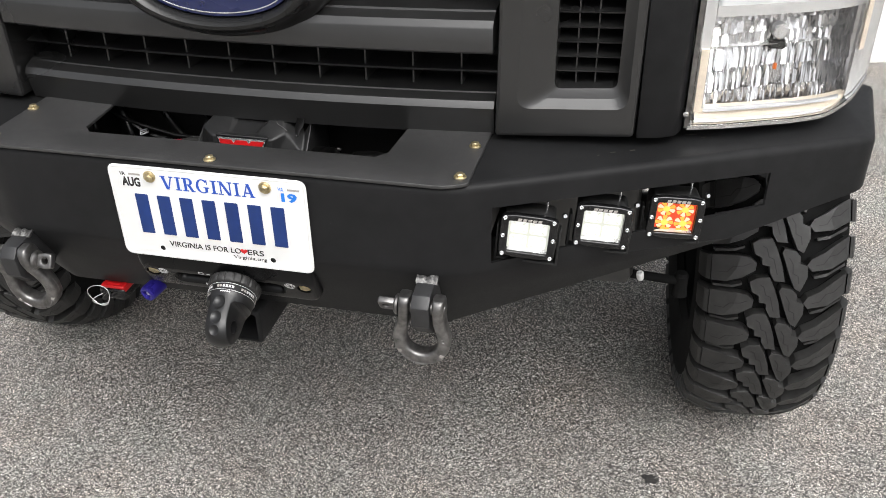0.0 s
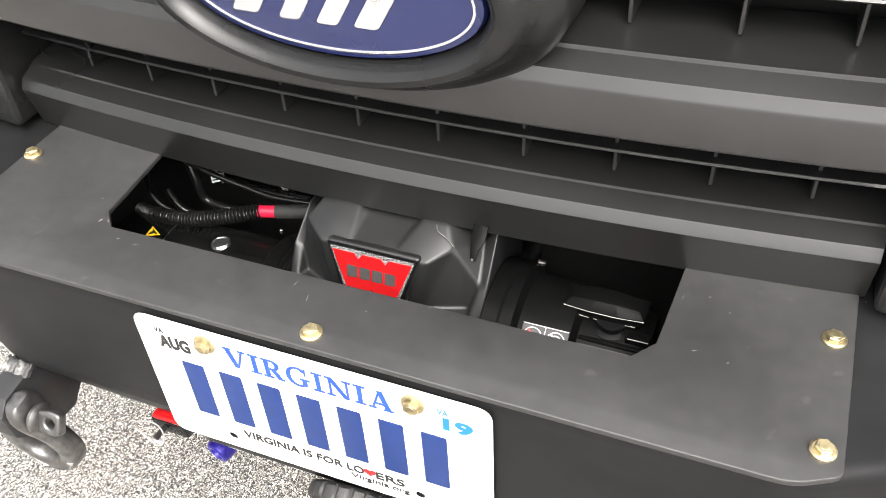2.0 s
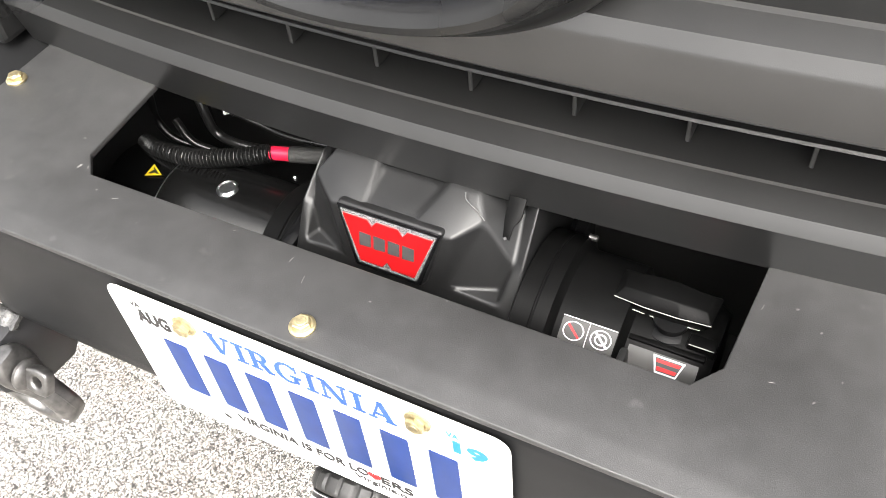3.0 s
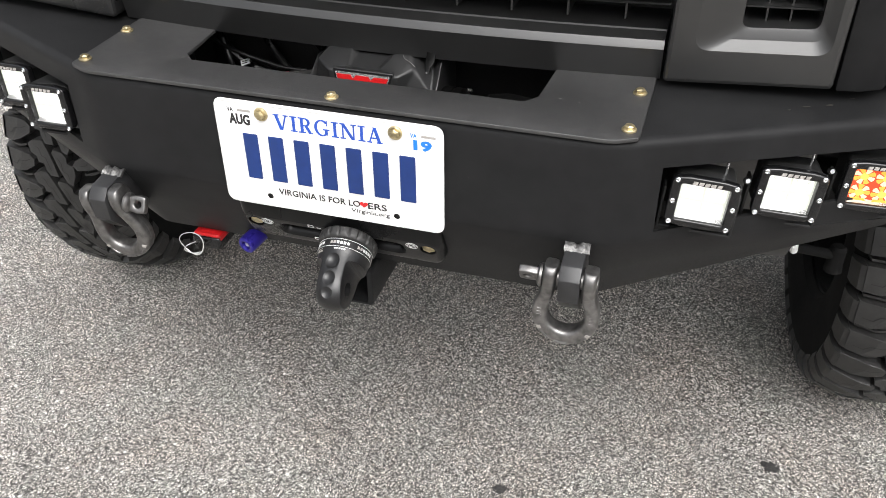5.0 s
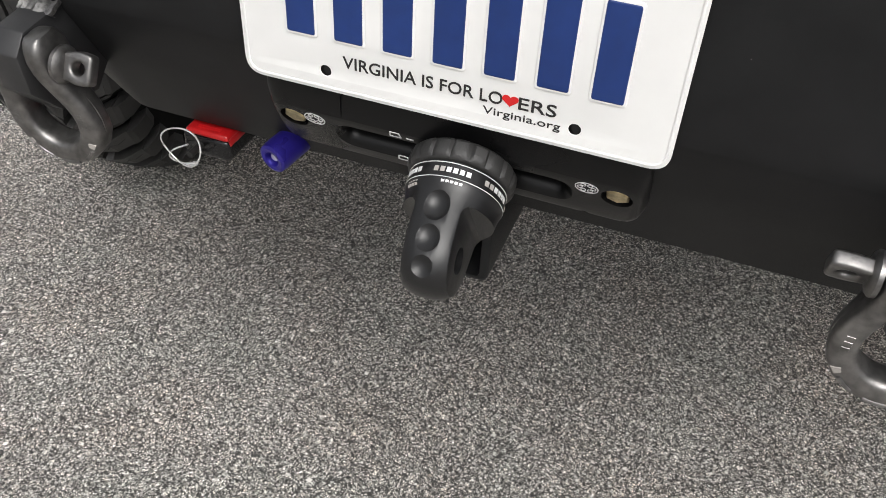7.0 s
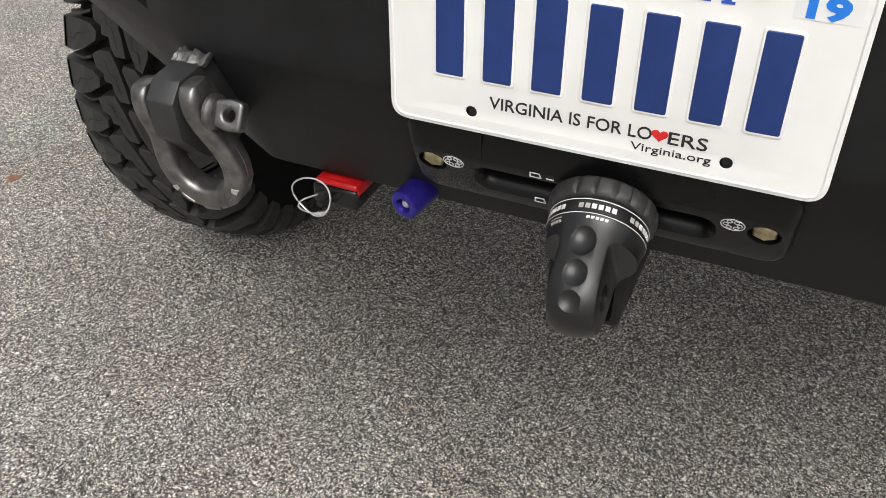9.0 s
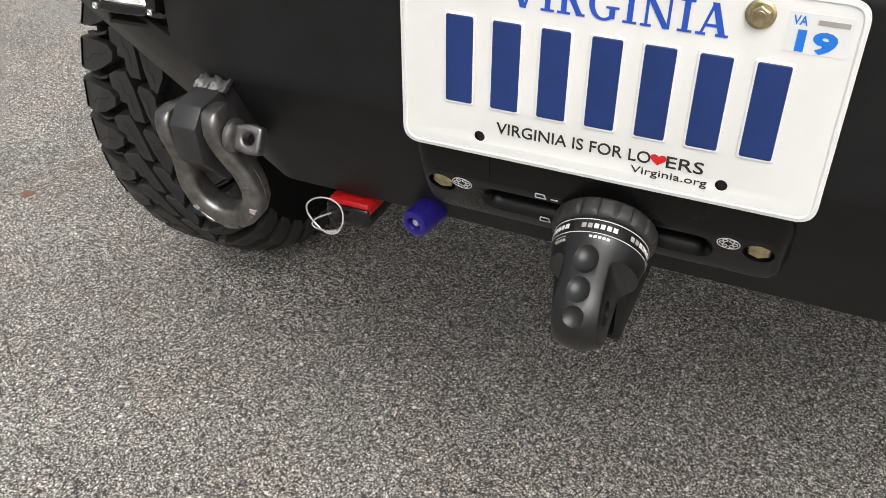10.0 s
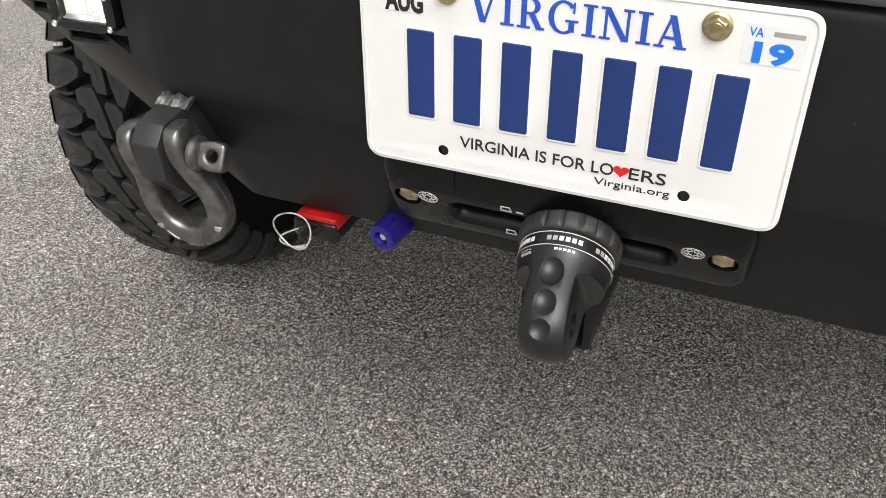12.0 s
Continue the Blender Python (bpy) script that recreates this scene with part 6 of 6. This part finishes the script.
part("tag_mark", merge(sheet([[(-0.006, 0.0008), (0.005, 0.0008), (0.005, 0.0020), (-0.006, 0.0020)]], 0.0004, 0, tag_m @ pose(0, 0, 0.0008)), sheet([[(-0.006, -0.0022), (0.003, -0.0022), (0.003, -0.0010), (-0.006, -0.0010)]], 0.0004, 0, tag_m @ pose(0, 0, 0.0008))), BLACK_INK, wires, "plain dark bars")
# small bright bits put in for white highlights among the cables
for p in ((-0.232, 0.235, 0.878), (-0.143, 0.198, 0.862), (-0.138, 0.193, 0.855), (-0.140, 0.187, 0.848)):
    part("terminal_glint", lathe([(0.0020, 0.0), (0.0026, 0.003), (0.0012, 0.005)], towards(p, (0.2, -0.5, 1)), 6), ZINC, wires, "bright bit set as a terminal's glint")
part("yellow_label", sheet([[(-0.0085, -0.006), (0.0085, -0.006), (0.002, 0.007)]], 0.0004, 0, towards((-0.276, 0.158, 0.8566), (0, -0.16, 0.987)) @ pose(0, 0, 0, 0, 0, 150)), YELLOW, winch, "yellow warning triangle")
part("label_symbol", sheet([[(-0.0052, -0.0044), (0.0046, -0.0044), (0.0030, -0.0028), (0.0018, -0.0034), (0.0022, 0.0030), (0.0004, 0.0020), (-0.0016, -0.0022), (-0.0036, -0.0026)]], 0.0004, 0, towards((-0.276, 0.1579, 0.8570), (0, -0.16, 0.987)) @ pose(0, 0, 0, 0, 0, 150)), BLACK_INK, winch)

# ---- steering link end beside the wheel ----
rod = thing("steering_link", (0.66, 0.5, 0.60), "dark steering link with a pale grease cap", "steering link")
part("rod", sweep([(0.30, 0.52, 0.60), (0.62, 0.44, 0.563), (0.72, 0.46, 0.545)], 0.009, 14), SHADE_BLACK, rod)
part("joint", lathe([(0.016, -0.03), (0.014, -0.014), (0.014, 0.014), (0.010, 0.02)], pose(0.715, 0.46, 0.545), 20), SHADE_BLACK, rod)
part("grease_cap", lathe([(0.006, 0), (0.007, 0.004), (0.007, 0.016), (0.004, 0.019)], towards((0.637, 0.408, 0.574), (-0.1, -0.3, 0.9)), 14), PLATE, rod, "pale grease cap")

# ---- spots on the ground ----
def spot(x, y, r, seed, material, label):
    rnd = random.Random(seed)
    line = [(x + r * rnd.uniform(0.55, 1.2) * math.cos(2 * math.pi * i / 18), y + r * rnd.uniform(0.55, 1.2) * math.sin(2 * math.pi * i / 18)) for i in range(18)]
    tagged(part("ground_spot", sheet([line], 0.0012, 0, pose(0, 0, 0.001)), material), label, "stain", kind="stuff")


STAIN = surface("oil_stain", (0.030, 0.029, 0.028), 0.7, vary=0.5, scale=250, bump=0.8, grain=300)
LEAF = surface("dry_leaf", (0.20, 0.10, 0.06), 0.8, vary=0.3, scale=200, bump=0.5, grain=300)
spot(0.192, 0.249, 0.015, 1, STAIN, "small dark oil spot on the asphalt")
spot(0.714, 0.465, 0.018, 2, STAIN, "small dark oil spot on the asphalt")
spot(-1.538, 0.701, 0.018, 3, LEAF, "scrap of brown dry leaf on the asphalt")


# ---- chips and dust on the bumper ----
def smear(x, y, z, long, wide, turn, seed):
    rnd = random.Random(seed)
    c, d = math.cos(radians(turn)), math.sin(radians(turn))
    line = []
    for i in range(12):
        a = 2 * math.pi * i / 12
        u, v = long * rnd.uniform(0.6, 1.1) * math.cos(a), wide * rnd.uniform(0.5, 1.1) * math.sin(a)
        line.append((x + u * c - v * d, y + u * d + v * c))
    return sheet([line], 0.0003, 0, pose(0, 0, z))


SURFACE = TOP + 0.0030 + 0.0029
for i, (x, y, long, wide, turn) in enumerate(((-0.2445, 0.0770, 0.0030, 0.0012, 70), (-0.2630, 0.1040, 0.0016, 0.0008, 20), (-0.0210, 0.0500, 0.0045, 0.0004, 100), (-0.0380, 0.0620, 0.0030, 0.0003, 80), (0.2580, 0.1460, 0.0026, 0.0006, 80), (0.0300, 0.0520, 0.0012, 0.0007, 10), (-0.1940, 0.0600, 0.0022, 0.0005, 30), (0.3000, 0.0900, 0.0014, 0.0008, 50), (-0.3000, 0.0600, 0.0018, 0.0007, 120), (-0.2371, 0.0787, 0.0022, 0.0009, 120), (-0.2137, 0.0618, 0.001, 0.0007, 30), (-0.1947, 0.0442, 0.0008, 0.0006, 10), (-0.1623, 0.0465, 0.0007, 0.0006, 70), (-0.0907, 0.0688, 0.0012, 0.0006, 40), (0.2775, 0.1525, 0.0012, 0.0008, 20), (0.2942, 0.1403, 0.0011, 0.0007, 60), (0.2752, 0.0938, 0.0018, 0.0004, 15), (0.3117, 0.1099, 0.0009, 0.0006, 80))):
    part("paint_chip", smear(x, y, SURFACE, long, wide, turn, 40 + i), CHIP, bumper, "pale chip in the coating")
for i, (x, y, long, wide, turn) in enumerate(((0.569, 0.168, 0.007, 0.002, 25), (0.597, 0.181, 0.005, 0.002, 30), (0.549, 0.153, 0.003, 0.0015, 60), (0.625, 0.2086, 0.004, 0.0012, 15), (0.681, 0.255, 0.012, 0.0022, 20), (0.700, 0.248, 0.006, 0.0015, 35), (0.763, 0.302, 0.016, 0.0024, 25), (0.790, 0.318, 0.007, 0.0018, 10), (0.817, 0.3416, 0.010, 0.0025, 40))):
    part("dust_mark", smear(x, y, TOP + 0.0004, long, wide, turn, 60 + i), DUST, bumper, "dried brownish dust")


# ---- stone chips that stand out of the asphalt ----
def chip_material():
    m, n, l, b = node_material("asphalt_stone")
    geo = n.new("ShaderNodeNewGeometry")
    r = n.new("ShaderNodeValToRGB")
    stops = [(0.0, (0.018, 0.017, 0.016)), (0.36, (0.055, 0.053, 0.050)), (0.62, (0.20, 0.192, 0.180)), (0.84, (0.46, 0.443, 0.412)), (1.0, (0.84, 0.815, 0.775))]
    els = r.color_ramp.elements
    while len(els) < len(stops):
        els.new(0.5)
    for e, (p, c) in zip(els, stops):
        e.position, e.color = p, (*c, 1)
    l.new(geo.outputs["Random Per Island"], r.inputs["Fac"])
    l.new(r.outputs["Color"], b.inputs["Base Color"])
    b.inputs["Roughness"].default_value = 0.7
    return m


def stone_chips(count, x0, x1, y0, y1, seed):
    """Small irregular four-sided stones, half sunk in the ground, thinning out towards the edges of the stretch."""
    rng = np.random.default_rng(seed)
    x, y = rng.uniform(x0, x1, count), rng.uniform(y0, y1, count)
    rim = np.minimum.reduce([(x - x0) / 0.5, (x1 - x) / 0.5, (y - y0) / 0.4, (y1 - y) / 0.4])
    keep = rng.uniform(0, 1, count) < np.clip(rim, 0, 1)
    x, y = x[keep], y[keep]
    n = len(x)
    size = 0.0011 + 0.0021 * rng.beta(1.3, 3.2, n)
    size[rng.uniform(0, 1, n) < 0.035] *= 1.9
    turn = rng.uniform(0, 2 * math.pi, n)
    squash = rng.uniform(0.55, 1.0, n)
    a = np.arange(4) * math.pi / 2
    reach = rng.uniform(0.70, 1.25, (n, 4)) * size[:, None]
    u, v = reach * np.cos(a), reach * np.sin(a) * squash[:, None]
    px = x[:, None] + u * np.cos(turn)[:, None] - v * np.sin(turn)[:, None]
    py = y[:, None] + u * np.sin(turn)[:, None] + v * np.cos(turn)[:, None]
    co = np.zeros((n, 5, 3))
    co[:, :4, 0], co[:, :4, 1] = px, py
    co[:, :4, 2] = 0.0002
    co[:, 4, 0], co[:, 4, 1] = x + rng.uniform(-0.4, 0.4, n) * size, y + rng.uniform(-0.4, 0.4, n) * size
    co[:, 4, 2] = 0.0004 + size * rng.uniform(0.25, 0.80, n)
    base = np.arange(n) * 5
    tri = np.stack([np.stack([base + k, base + (k + 1) % 4, base + 4], 1) for k in range(4)], 1).reshape(-1)
    me = bpy.data.meshes.new("stone_chips")
    me.vertices.add(n * 5)
    me.vertices.foreach_set("co", co.reshape(-1))
    me.loops.add(n * 12)
    me.loops.foreach_set("vertex_index", tri.astype(np.int32))
    me.polygons.add(n * 4)
    me.polygons.foreach_set("loop_start", np.arange(0, n * 12, 3, dtype=np.int32))
    me.update(calc_edges=True)
    me.materials.append(chip_material())
    return me


tagged(new("stone_chips", stone_chips(330000, -1.7, 1.35, -0.85, 0.95, 5)), "pale and dark stone chips set in the asphalt", "stone chips", kind="stuff")
